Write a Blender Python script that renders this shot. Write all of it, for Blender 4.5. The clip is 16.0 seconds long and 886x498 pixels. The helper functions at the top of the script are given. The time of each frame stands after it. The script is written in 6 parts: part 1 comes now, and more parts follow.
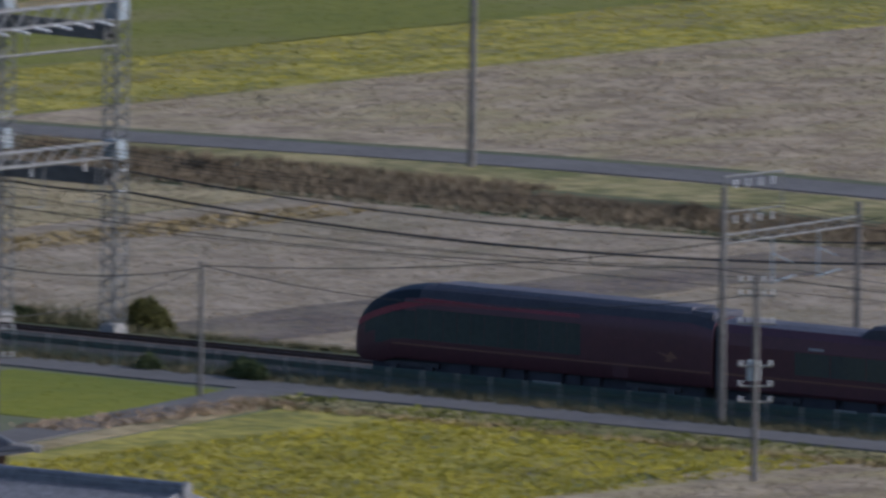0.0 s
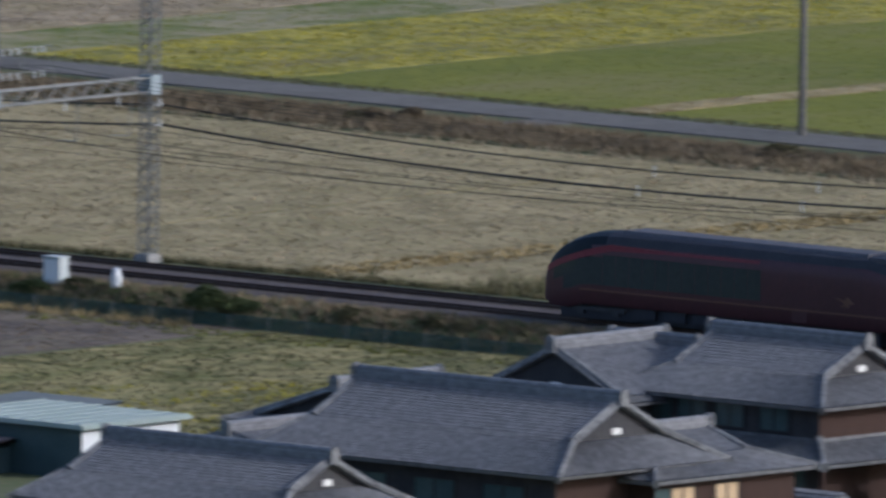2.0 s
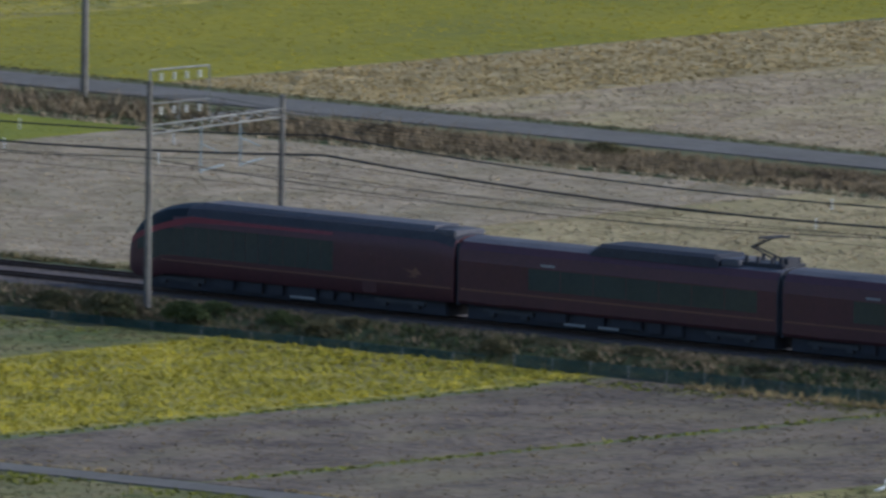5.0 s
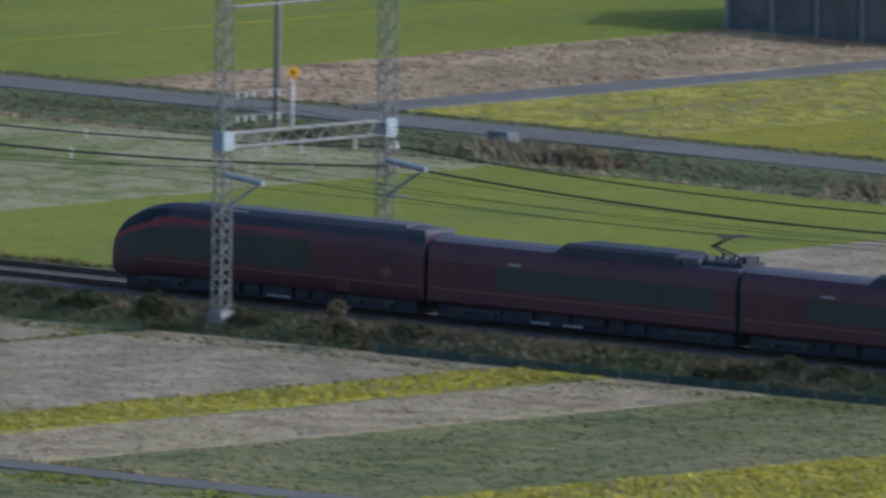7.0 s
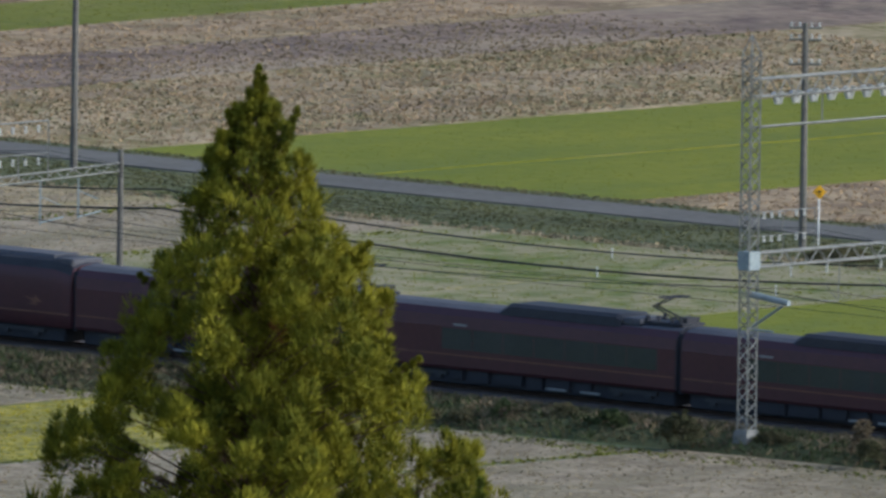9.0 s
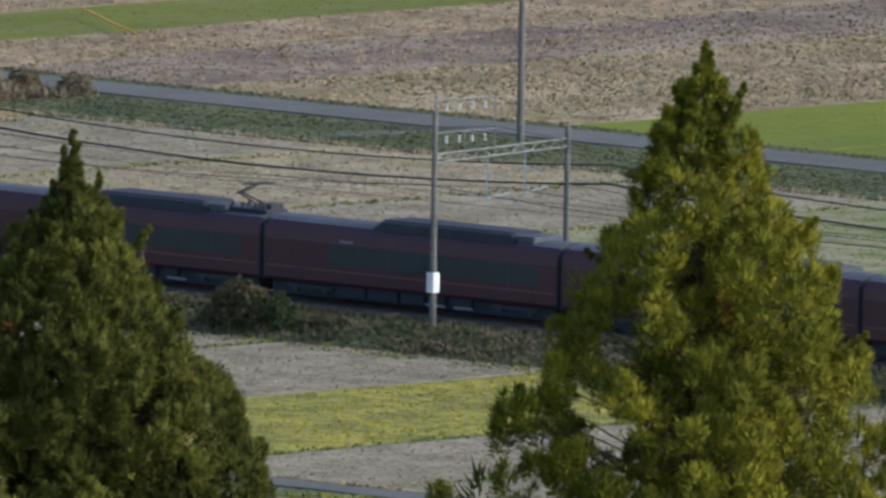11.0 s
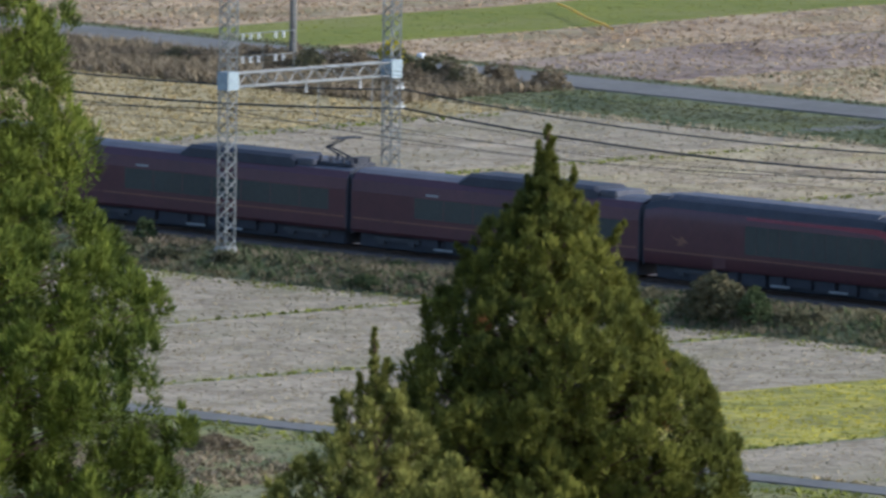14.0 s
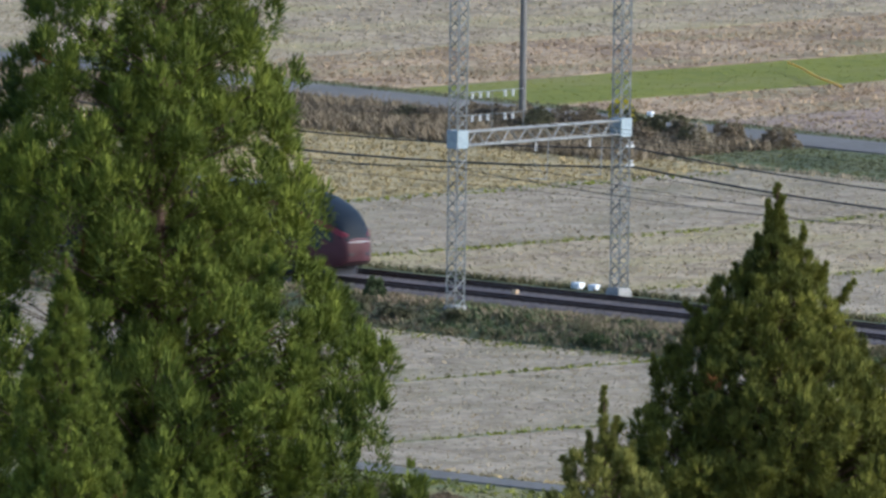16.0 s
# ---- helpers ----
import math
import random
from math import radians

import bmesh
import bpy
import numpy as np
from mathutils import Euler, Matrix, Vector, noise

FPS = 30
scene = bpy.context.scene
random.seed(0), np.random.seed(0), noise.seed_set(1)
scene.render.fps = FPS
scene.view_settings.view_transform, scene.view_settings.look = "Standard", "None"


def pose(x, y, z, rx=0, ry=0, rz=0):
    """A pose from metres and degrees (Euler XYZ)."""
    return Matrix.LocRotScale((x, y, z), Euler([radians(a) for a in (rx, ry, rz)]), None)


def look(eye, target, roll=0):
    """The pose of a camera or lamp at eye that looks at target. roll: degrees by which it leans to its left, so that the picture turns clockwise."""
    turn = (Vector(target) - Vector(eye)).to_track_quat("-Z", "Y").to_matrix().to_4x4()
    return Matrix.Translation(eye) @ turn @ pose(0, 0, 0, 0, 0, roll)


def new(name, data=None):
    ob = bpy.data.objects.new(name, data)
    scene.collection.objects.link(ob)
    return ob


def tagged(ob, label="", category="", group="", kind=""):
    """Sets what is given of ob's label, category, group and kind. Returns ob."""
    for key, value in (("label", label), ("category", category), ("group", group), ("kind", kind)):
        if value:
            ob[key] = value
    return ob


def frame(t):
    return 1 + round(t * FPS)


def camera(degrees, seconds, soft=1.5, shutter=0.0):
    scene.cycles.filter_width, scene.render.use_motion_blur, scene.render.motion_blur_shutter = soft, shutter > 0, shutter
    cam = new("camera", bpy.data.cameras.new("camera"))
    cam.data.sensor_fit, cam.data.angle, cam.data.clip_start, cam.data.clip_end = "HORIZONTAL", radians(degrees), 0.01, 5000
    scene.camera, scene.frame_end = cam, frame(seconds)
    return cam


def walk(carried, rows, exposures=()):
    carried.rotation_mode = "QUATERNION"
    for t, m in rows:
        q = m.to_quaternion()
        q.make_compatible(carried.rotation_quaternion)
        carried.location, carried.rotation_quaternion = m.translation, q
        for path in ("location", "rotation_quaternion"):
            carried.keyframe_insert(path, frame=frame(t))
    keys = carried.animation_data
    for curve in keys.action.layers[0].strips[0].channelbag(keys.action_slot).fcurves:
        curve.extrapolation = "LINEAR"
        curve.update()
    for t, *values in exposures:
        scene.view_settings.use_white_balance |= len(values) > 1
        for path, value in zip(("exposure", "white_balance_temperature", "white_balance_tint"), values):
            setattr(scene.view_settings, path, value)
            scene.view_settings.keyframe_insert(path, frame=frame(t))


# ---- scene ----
# ---- camera and its pan: one standpoint on the hill, a long lens following the train ----
EYE = Vector((1500.0, -1584.73, 211.23))
cam = camera(1.12296, 16.0, soft=2.8, shutter=0.3)
PAN = [(0.0, 39.0742, -5.7121), (0.5, 39.4140, -5.6898), (1.0, 39.6862, -5.6818), (1.2, 40.0043, -5.6905), (1.3, 40.0980, -5.6880), (1.5, 40.2040, -5.6814),
       (2.0, 40.6219, -5.6745), (2.5, 40.8786, -5.6516), (3.0, 41.0706, -5.6261), (3.5, 41.3324, -5.6035), (3.7, 41.3976, -5.5955),
       (5.8, 42.2568, -5.5111), (6.0, 42.3345, -5.5015), (6.5, 42.6759, -5.4800), (7.0, 43.0814, -5.4424), (7.5, 43.2796, -5.3927),
       (8.0, 43.5555, -5.3470), (8.5, 43.6391, -5.3131), (9.0, 43.7545, -5.3007), (9.5, 43.8416, -5.3018), (10.0, 44.0445, -5.3233),
       (10.2, 44.1130, -5.3273), (12.3, 44.5087, -5.3537), (12.5, 44.5366, -5.3558), (13.0, 44.6766, -5.3568), (13.5, 44.8262, -5.3618),
       (14.0, 44.9248, -5.3538), (14.5, 45.0783, -5.3389), (15.0, 45.1368, -5.3158), (15.5, 45.1776, -5.2977), (16.0, 45.2143, -5.2838)]


def aim(az, el):
    a, e = radians(az), radians(el)
    return EYE + Vector((-math.sin(a) * math.cos(e), math.cos(a) * math.cos(e), math.sin(e)))


walk(cam, [(t, look(EYE, aim(a, e), 0.788)) for t, a, e in PAN], [(0.0, -0.16, 5240, 17), (2.5, -0.01, 5320, 12), (3.5, -0.02, 5340, 11), (6.0, 0.06, 5140, 8), (7.0, 0.12, 5070, 9), (9.5, 0.22, 5420, 5), (12.5, 0.54, 5220, 8), (14.5, 0.7, 5180, 8), (16.0, 0.72, 5150, 8)])

# ---- daylight ----
SUN_TO = Vector((0.80, 0.41, 0.44)).normalized()
world = bpy.data.worlds.new("world")
scene.world = world
world.use_nodes = True
wn = world.node_tree.nodes
sky = wn.new("ShaderNodeTexSky")
sky.sky_type, sky.sun_disc = "NISHITA", False
sky.sun_elevation = math.asin(SUN_TO.z)
sky.sun_rotation = math.atan2(SUN_TO.x, SUN_TO.y)
sky.dust_density = 3.0
wn["Background"].inputs["Strength"].default_value = 0.145
world.node_tree.links.new(sky.outputs["Color"], wn["Background"].inputs["Color"])
sun = new("sun", bpy.data.lights.new("sun", "SUN"))
sun.data.energy, sun.data.angle, sun.data.color = 1.9, radians(0.6), (1.0, 0.93, 0.82)
sun.matrix_world = look(SUN_TO * 50, (0, 0, 0))


# ---- materials ----
def material(name, a, b, scale=1.0, rough=0.9, bump=0.3, metal=0.0, fine=None, island=0.0, stretch=(1, 1, 1), spec=0.3, per_object=0.0, span=0.28, relief=0.05, patchy=None, patch_size=0.22):
    """Two colours mixed by noise at two scales; island/per_object adds variation piece by piece."""
    m = bpy.data.materials.new(name)
    m.use_nodes = True
    nt = m.node_tree
    n, l = nt.nodes, nt.links
    bsdf = n["Principled BSDF"]
    co = n.new("ShaderNodeTexCoord")
    mp = n.new("ShaderNodeMapping")
    mp.inputs["Scale"].default_value = stretch
    l.new(co.outputs["Object"], mp.inputs["Vector"])
    big, small = n.new("ShaderNodeTexNoise"), n.new("ShaderNodeTexNoise")
    for t, s, d in ((big, scale, 4), (small, fine or scale * 9, 5)):
        t.inputs["Scale"].default_value, t.inputs["Detail"].default_value = s, d
        l.new(mp.outputs["Vector"], t.inputs["Vector"])
    add = n.new("ShaderNodeMath")
    add.operation = "ADD"
    l.new(big.outputs["Fac"], add.inputs[0])
    l.new(small.outputs["Fac"], add.inputs[1])
    last = add
    for amount, kind, socket in ((island, "ShaderNodeNewGeometry", "Random Per Island"), (per_object, "ShaderNodeObjectInfo", "Random")):
        if amount:
            g = n.new(kind)
            ma = n.new("ShaderNodeMath")
            ma.operation = "MULTIPLY_ADD"
            l.new(g.outputs[socket], ma.inputs[0])
            ma.inputs[1].default_value = amount
            l.new(last.outputs[0], ma.inputs[2])
            last = ma
    ramp = n.new("ShaderNodeMapRange")
    extra = island + per_object
    ramp.inputs["From Min"].default_value, ramp.inputs["From Max"].default_value = 1 - span, 1 + span + extra
    l.new(last.outputs[0], ramp.inputs["Value"])
    mix = n.new("ShaderNodeMix")
    mix.data_type = "RGBA"
    mix.inputs[6].default_value, mix.inputs[7].default_value = (*a, 1), (*b, 1)
    l.new(ramp.outputs["Result"], mix.inputs[0])
    colour = mix.outputs[2]
    if patchy:  # a third growth or soil in drifts that run along the furrows
        mp2, drift, edge, mix2 = n.new("ShaderNodeMapping"), n.new("ShaderNodeTexNoise"), n.new("ShaderNodeMapRange"), n.new("ShaderNodeMix")
        mp2.inputs["Scale"].default_value, mp2.inputs["Location"].default_value = (1, 0.3, 1), (37, 11, 0)
        drift.inputs["Scale"].default_value, drift.inputs["Detail"].default_value, drift.inputs["Roughness"].default_value = patch_size, 7, 0.68
        edge.inputs["From Min"].default_value, edge.inputs["From Max"].default_value, edge.inputs["To Max"].default_value = 0.47, 0.66, patchy[3]
        mix2.data_type = "RGBA"
        mix2.inputs[7].default_value = (*patchy[:3], 1)
        l.new(co.outputs["Object"], mp2.inputs["Vector"])
        l.new(mp2.outputs["Vector"], drift.inputs["Vector"])
        l.new(drift.outputs["Fac"], edge.inputs["Value"])
        l.new(edge.outputs["Result"], mix2.inputs[0])
        l.new(colour, mix2.inputs[6])
        colour = mix2.outputs[2]
    l.new(colour, bsdf.inputs["Base Color"])
    bsdf.inputs["Roughness"].default_value, bsdf.inputs["Metallic"].default_value = rough, metal
    bsdf.inputs["Specular IOR Level"].default_value = spec
    if bump:
        bp = n.new("ShaderNodeBump")
        bp.inputs["Strength"].default_value, bp.inputs["Distance"].default_value = bump, relief
        l.new(small.outputs["Fac"], bp.inputs["Height"])
        l.new(bp.outputs["Normal"], bsdf.inputs["Normal"])
    return m


M = {}
M["ground"] = material("dry_ground", (0.17, 0.15, 0.09), (0.10, 0.13, 0.045), 0.05, fine=1.5)
M["tan"] = material("stubble_soil", (0.185, 0.138, 0.082), (0.41, 0.325, 0.205), 0.35, fine=1.9, bump=0.8, relief=0.22, span=0.19, patchy=(0.33, 0.28, 0.11, 0.75), patch_size=0.2)
M["grey_tan"] = material("bleached_soil", (0.185, 0.145, 0.09), (0.37, 0.30, 0.205), 0.35, fine=1.9, bump=0.8, relief=0.22, span=0.19, patchy=(0.19, 0.165, 0.09, 0.7), patch_size=0.16)
M["plough"] = material("ploughed_soil", (0.078, 0.060, 0.047), (0.20, 0.158, 0.115), 0.25, fine=1.6, bump=0.8, relief=0.22, span=0.2, patchy=(0.21, 0.18, 0.10, 0.7), patch_size=0.2)
M["green"] = material("young_grass", (0.115, 0.128, 0.009), (0.185, 0.183, 0.016), 0.06, fine=0.8, bump=0.6, relief=0.12, patchy=(0.20, 0.175, 0.055, 0.75), patch_size=0.16)
M["bright_green"] = material("fresh_grass", (0.14, 0.16, 0.005), (0.205, 0.205, 0.010), 0.06, fine=0.8, bump=0.6, relief=0.12, patchy=(0.125, 0.15, 0.018, 0.7), patch_size=0.12)
M["yellow_green"] = material("yellowing_grass", (0.17, 0.165, 0.028), (0.38, 0.32, 0.055), 0.3, fine=1.0, bump=0.9, relief=0.35, span=0.16, patchy=(0.17, 0.145, 0.065, 0.8), patch_size=0.2)
M["dull_green"] = material("dull_grass", (0.078, 0.098, 0.024), (0.205, 0.185, 0.065), 0.12, fine=0.8, bump=0.9, relief=0.35, span=0.18, patchy=(0.22, 0.18, 0.10, 0.7), patch_size=0.18)
M["gold"] = material("dead_grass", (0.20, 0.155, 0.065), (0.38, 0.30, 0.15), 0.3, fine=0.9, bump=0.9, relief=0.35, span=0.18)
M["reed"] = material("dry_reed_ground", (0.19, 0.125, 0.072), (0.42, 0.31, 0.185), 0.2, fine=1.2, bump=0.8, relief=0.22, span=0.18, patchy=(0.16, 0.15, 0.05, 0.75), patch_size=0.14)
M["fallow"] = material("fallow_grass", (0.18, 0.15, 0.05), (0.43, 0.33, 0.20), 0.12, fine=1.0, bump=0.8, relief=0.22, span=0.16, patchy=(0.20, 0.135, 0.095, 0.75), patch_size=0.14)
M["fallow_brown"] = material("purple_brown_soil", (0.12, 0.08, 0.065), (0.29, 0.21, 0.15), 0.12, fine=1.0, bump=0.8, relief=0.22, span=0.18, patchy=(0.36, 0.28, 0.18, 0.75), patch_size=0.15)
M["tan_yellow"] = material("yellowed_stubble", (0.185, 0.15, 0.065), (0.40, 0.325, 0.17), 0.25, fine=1.8, bump=0.8, relief=0.22, span=0.19, patchy=(0.27, 0.225, 0.10, 0.8), patch_size=0.22)
M["pale_green"] = material("patchy_pale_grass", (0.12, 0.145, 0.025), (0.29, 0.25, 0.14), 0.1, fine=0.5, bump=0.9, relief=0.35, span=0.14, patchy=(0.28, 0.24, 0.14, 0.8), patch_size=0.2)
M["far_yellow"] = material("smooth_yellow_grass", (0.17, 0.165, 0.006), (0.27, 0.235, 0.010), 0.06, fine=1.0, bump=0.7, relief=0.2, patchy=(0.15, 0.15, 0.03, 0.6), patch_size=0.12)
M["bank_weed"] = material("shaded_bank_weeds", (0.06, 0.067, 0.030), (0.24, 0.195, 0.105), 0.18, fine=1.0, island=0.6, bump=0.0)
M["yellow_leaf"] = material("bright_yellow_leaves", (0.30, 0.24, 0.02), (0.55, 0.42, 0.04), 0.8, island=0.5, bump=0.0)
M["weedy_ground"] = material("weedy_soil", (0.14, 0.13, 0.04), (0.35, 0.285, 0.12), 0.15, fine=0.7, bump=0.9, relief=0.35, span=0.15, patchy=(0.13, 0.135, 0.03, 0.7), patch_size=0.2)
M["verge"] = material("verge_grass", (0.06, 0.074, 0.028), (0.135, 0.13, 0.055), 0.15, fine=1.2, bump=0.6)
M["asphalt"] = material("worn_asphalt", (0.125, 0.117, 0.105), (0.175, 0.165, 0.15), 0.2, fine=2.0, rough=0.95, bump=0.2, spec=0.1)
M["concrete"] = material("grey_concrete", (0.19, 0.185, 0.17), (0.31, 0.30, 0.28), 1.0, fine=5, rough=0.8, bump=0.2)
M["pole"] = material("weathered_pole", (0.10, 0.095, 0.088), (0.18, 0.17, 0.155), 0.8, fine=5, rough=0.85, bump=0.2)
# Rust-brown track bed, darkened further to paint in shade under the train.
M["ballast"] = material("rusty_ballast", (0.062, 0.048, 0.046), (0.13, 0.105, 0.095), 1.2, fine=7, bump=1.0)
M["sleeper"] = material("shade_darkened_sleeper", (0.085, 0.07, 0.06), (0.14, 0.12, 0.105), 2, fine=12)
M["rail"] = material("rail_steel", (0.055, 0.035, 0.03), (0.09, 0.06, 0.05), 3, rough=0.5, metal=0.6)
M["steel"] = material("galvanised_steel", (0.18, 0.18, 0.165), (0.33, 0.325, 0.30), 1.2, fine=10, rough=0.55, metal=0.3, bump=0.1)
M["plate"] = material("pale_painted_plate", (0.22, 0.265, 0.285), (0.33, 0.375, 0.395), 1.5, fine=6, rough=0.6, bump=0.2, spec=0.2)
M["porcelain"] = material("white_porcelain", (0.52, 0.52, 0.50), (0.68, 0.68, 0.66), 5, rough=0.3, bump=0.0)
M["wire"] = material("black_cable", (0.02, 0.02, 0.02), (0.035, 0.032, 0.03), 2, rough=0.6, bump=0.0)
# Train darks are lifted and blued: distance haze put into the base colours.
M["train_red"] = material("metallic_dark_red_paint", (0.064, 0.024, 0.032), (0.083, 0.029, 0.038), 0.3, fine=4, rough=0.42, metal=0.2, bump=0.02, spec=0.4)
# Real red band; its extra brightness paints in the sun on the tail.
M["train_trim"] = material("sunlit_red_band", (0.16, 0.020, 0.036), (0.20, 0.026, 0.046), 0.3, fine=4, rough=0.4, metal=0.1, bump=0.0, spec=0.4)
M["train_roof"] = material("grey_roof_paint", (0.085, 0.085, 0.10), (0.12, 0.12, 0.14), 0.6, rough=0.75, bump=0.1, spec=0.2)
M["train_black"] = material("haze_lifted_black", (0.040, 0.041, 0.052), (0.055, 0.056, 0.067), 0.7, rough=0.65, bump=0.05, spec=0.2)
M["train_glass"] = material("haze_lifted_tinted_glass", (0.036, 0.050, 0.053), (0.050, 0.065, 0.067), 0.4, rough=0.16, bump=0.0, spec=0.3)
M["windscreen"] = material("black_windscreen_glass", (0.012, 0.017, 0.024), (0.018, 0.024, 0.032), 0.4, rough=0.5, bump=0.0, spec=0.12)
M["train_gold"] = material("dull_gold_stripe", (0.15, 0.075, 0.052), (0.19, 0.10, 0.07), 2, rough=0.5, metal=0.2, bump=0.0)
M["underframe"] = material("haze_lifted_underframe", (0.032, 0.033, 0.042), (0.046, 0.046, 0.055), 1.2, rough=0.8, bump=0.2)
M["bogie"] = material("grey_bogie_paint", (0.20, 0.20, 0.20), (0.30, 0.30, 0.30), 1.5, rough=0.6, bump=0.1)
M["bogie_dark"] = material("dark_bogie_paint", (0.045, 0.045, 0.052), (0.07, 0.068, 0.073), 1.5, rough=0.7, bump=0.1)
M["bark"] = material("cedar_bark", (0.09, 0.05, 0.03), (0.16, 0.10, 0.065), 3, stretch=(4, 4, 0.6), bump=0.8)
M["cedar"] = material("cedar_foliage", (0.030, 0.050, 0.012), (0.21, 0.235, 0.030), 0.9, fine=5, island=0.22, rough=0.85, bump=0.0, spec=0.12)
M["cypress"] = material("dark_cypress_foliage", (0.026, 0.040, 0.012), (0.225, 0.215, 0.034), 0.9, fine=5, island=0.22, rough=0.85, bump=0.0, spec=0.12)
M["olive_twig"] = material("olive_conifer_twigs", (0.08, 0.09, 0.02), (0.28, 0.26, 0.06), 0.9, fine=5, island=0.22, rough=0.85, bump=0.0, spec=0.12)
M["hedge"] = material("olive_hedge_leaves", (0.055, 0.065, 0.02), (0.19, 0.17, 0.045), 0.5, fine=4, island=0.6, bump=0.0)
M["cedar_gold"] = material("sunlit_cedar_foliage", (0.038, 0.060, 0.011), (0.36, 0.325, 0.026), 0.9, fine=5, island=0.22, rough=0.85, bump=0.0, spec=0.12)
M["rust_leaf"] = material("browned_cedar_twigs", (0.16, 0.06, 0.02), (0.26, 0.11, 0.03), 2, island=0.4, bump=0.0)
M["shrub"] = material("shrub_leaves", (0.042, 0.066, 0.024), (0.11, 0.125, 0.045), 0.8, fine=5, island=0.6, bump=0.0)
M["weed"] = material("mixed_weeds", (0.055, 0.07, 0.028), (0.17, 0.135, 0.07), 0.25, fine=1.5, island=0.7, bump=0.0)
M["brown_weed"] = material("withered_weeds", (0.10, 0.078, 0.050), (0.28, 0.215, 0.13), 0.2, fine=1.2, island=0.7, bump=0.0)
M["straw"] = material("rice_stubble", (0.20, 0.16, 0.095), (0.44, 0.365, 0.245), 0.2, fine=2, island=0.9, bump=0.0)
M["grass_blade"] = material("green_blades", (0.115, 0.13, 0.016), (0.20, 0.20, 0.03), 0.15, fine=2, island=0.7, bump=0.0)
M["bright_blade"] = material("fresh_blades", (0.14, 0.16, 0.006), (0.21, 0.21, 0.012), 0.15, fine=2, island=0.7, bump=0.0)
M["yellow_blade"] = material("yellow_blades", (0.15, 0.15, 0.03), (0.52, 0.43, 0.025), 0.15, fine=2, island=0.7, bump=0.0)
M["gold_blade"] = material("golden_dead_blades", (0.22, 0.165, 0.07), (0.40, 0.31, 0.15), 0.2, fine=2, island=0.7, bump=0.0)
M["reed_blade"] = material("pale_reed_blades", (0.25, 0.175, 0.105), (0.43, 0.325, 0.20), 0.2, fine=2, island=0.7, bump=0.0)
M["tile"] = material("grey_roof_tile", (0.115, 0.116, 0.124), (0.24, 0.24, 0.25), 3.0, fine=11, rough=0.5, bump=0.3, span=0.22, spec=0.35)
M["ridge"] = material("pale_ridge_tile", (0.11, 0.11, 0.115), (0.25, 0.25, 0.25), 1.2, fine=5, rough=0.6, bump=0.3, span=0.2)
M["dark_tile"] = material("blue_black_roof_tile", (0.034, 0.040, 0.052), (0.080, 0.087, 0.103), 0.5, fine=3, rough=0.75, bump=0.2, spec=0.15)
M["dark_wood"] = material("charred_boards", (0.036, 0.036, 0.042), (0.07, 0.067, 0.068), 1.5, stretch=(1, 1, 0.3), bump=0.4)
M["brown_wood"] = material("brown_boards", (0.036, 0.021, 0.017), (0.068, 0.040, 0.031), 1.5, stretch=(6, 6, 0.4), bump=0.4)
M["orange_wood"] = material("varnished_boards", (0.30, 0.13, 0.05), (0.42, 0.21, 0.09), 1.5, stretch=(6, 6, 0.4), bump=0.3)
M["plaster"] = material("white_plaster", (0.70, 0.69, 0.66), (0.80, 0.79, 0.76), 1.0, bump=0.1)
M["cream"] = material("cream_screen", (0.50, 0.36, 0.22), (0.58, 0.43, 0.27), 1.0, bump=0.05)
M["house_glass"] = material("grey_green_glazing", (0.05, 0.09, 0.095), (0.08, 0.12, 0.125), 0.8, rough=0.15, bump=0.0, spec=0.6)
M["pale_roof"] = material("pale_green_sheet", (0.30, 0.36, 0.325), (0.39, 0.44, 0.41), 0.5, fine=3, rough=0.6, bump=0.1)
M["teal_wall"] = material("dark_teal_sheet", (0.045, 0.075, 0.08), (0.07, 0.10, 0.105), 0.8, rough=0.6, bump=0.1)
M["rust_roof"] = material("rusted_sheet", (0.085, 0.026, 0.022), (0.18, 0.085, 0.07), 0.5, fine=2.2, rough=0.75, bump=0.3, stretch=(1.6, 0.25, 1), span=0.16, patchy=(0.42, 0.36, 0.34, 0.8), patch_size=0.55)
M["net"] = material("green_fence_net", (0.035, 0.075, 0.068), (0.06, 0.105, 0.095), 1.0, fine=12, rough=0.8, bump=0.4)
M["white_paint"] = material("white_paint", (0.74, 0.75, 0.75), (0.82, 0.82, 0.81), 1.2, rough=0.5, bump=0.05)
M["yellow_paint"] = material("yellow_paint", (0.75, 0.38, 0.01), (0.85, 0.46, 0.02), 1.2, rough=0.5, bump=0.05)
M["black_paint"] = material("black_paint", (0.02, 0.02, 0.02), (0.03, 0.03, 0.03), 1.2, rough=0.5, bump=0.0)
M["blue_paint"] = material("bright_blue_sheet", (0.08, 0.42, 0.62), (0.12, 0.50, 0.70), 1.2, rough=0.6, bump=0.1)
M["cabinet_grey"] = material("grey_cabinet_paint", (0.45, 0.49, 0.49), (0.55, 0.58, 0.57), 1.0, rough=0.5, bump=0.1)
M["barn_wall"] = material("slate_blue_sheet", (0.10, 0.12, 0.13), (0.15, 0.165, 0.17), 0.6, rough=0.7, bump=0.2)


# ---- mesh helpers ----
def part(name, bm, mat, parent=None, label=""):
    me = bpy.data.meshes.new(name)
    bm.to_mesh(me)
    bm.free()
    for m in mat if isinstance(mat, (list, tuple)) else (mat,):
        me.materials.append(m)
    ob = new(name, me)
    if parent:
        ob.parent = parent
    if label:
        ob["label"] = label
    return ob


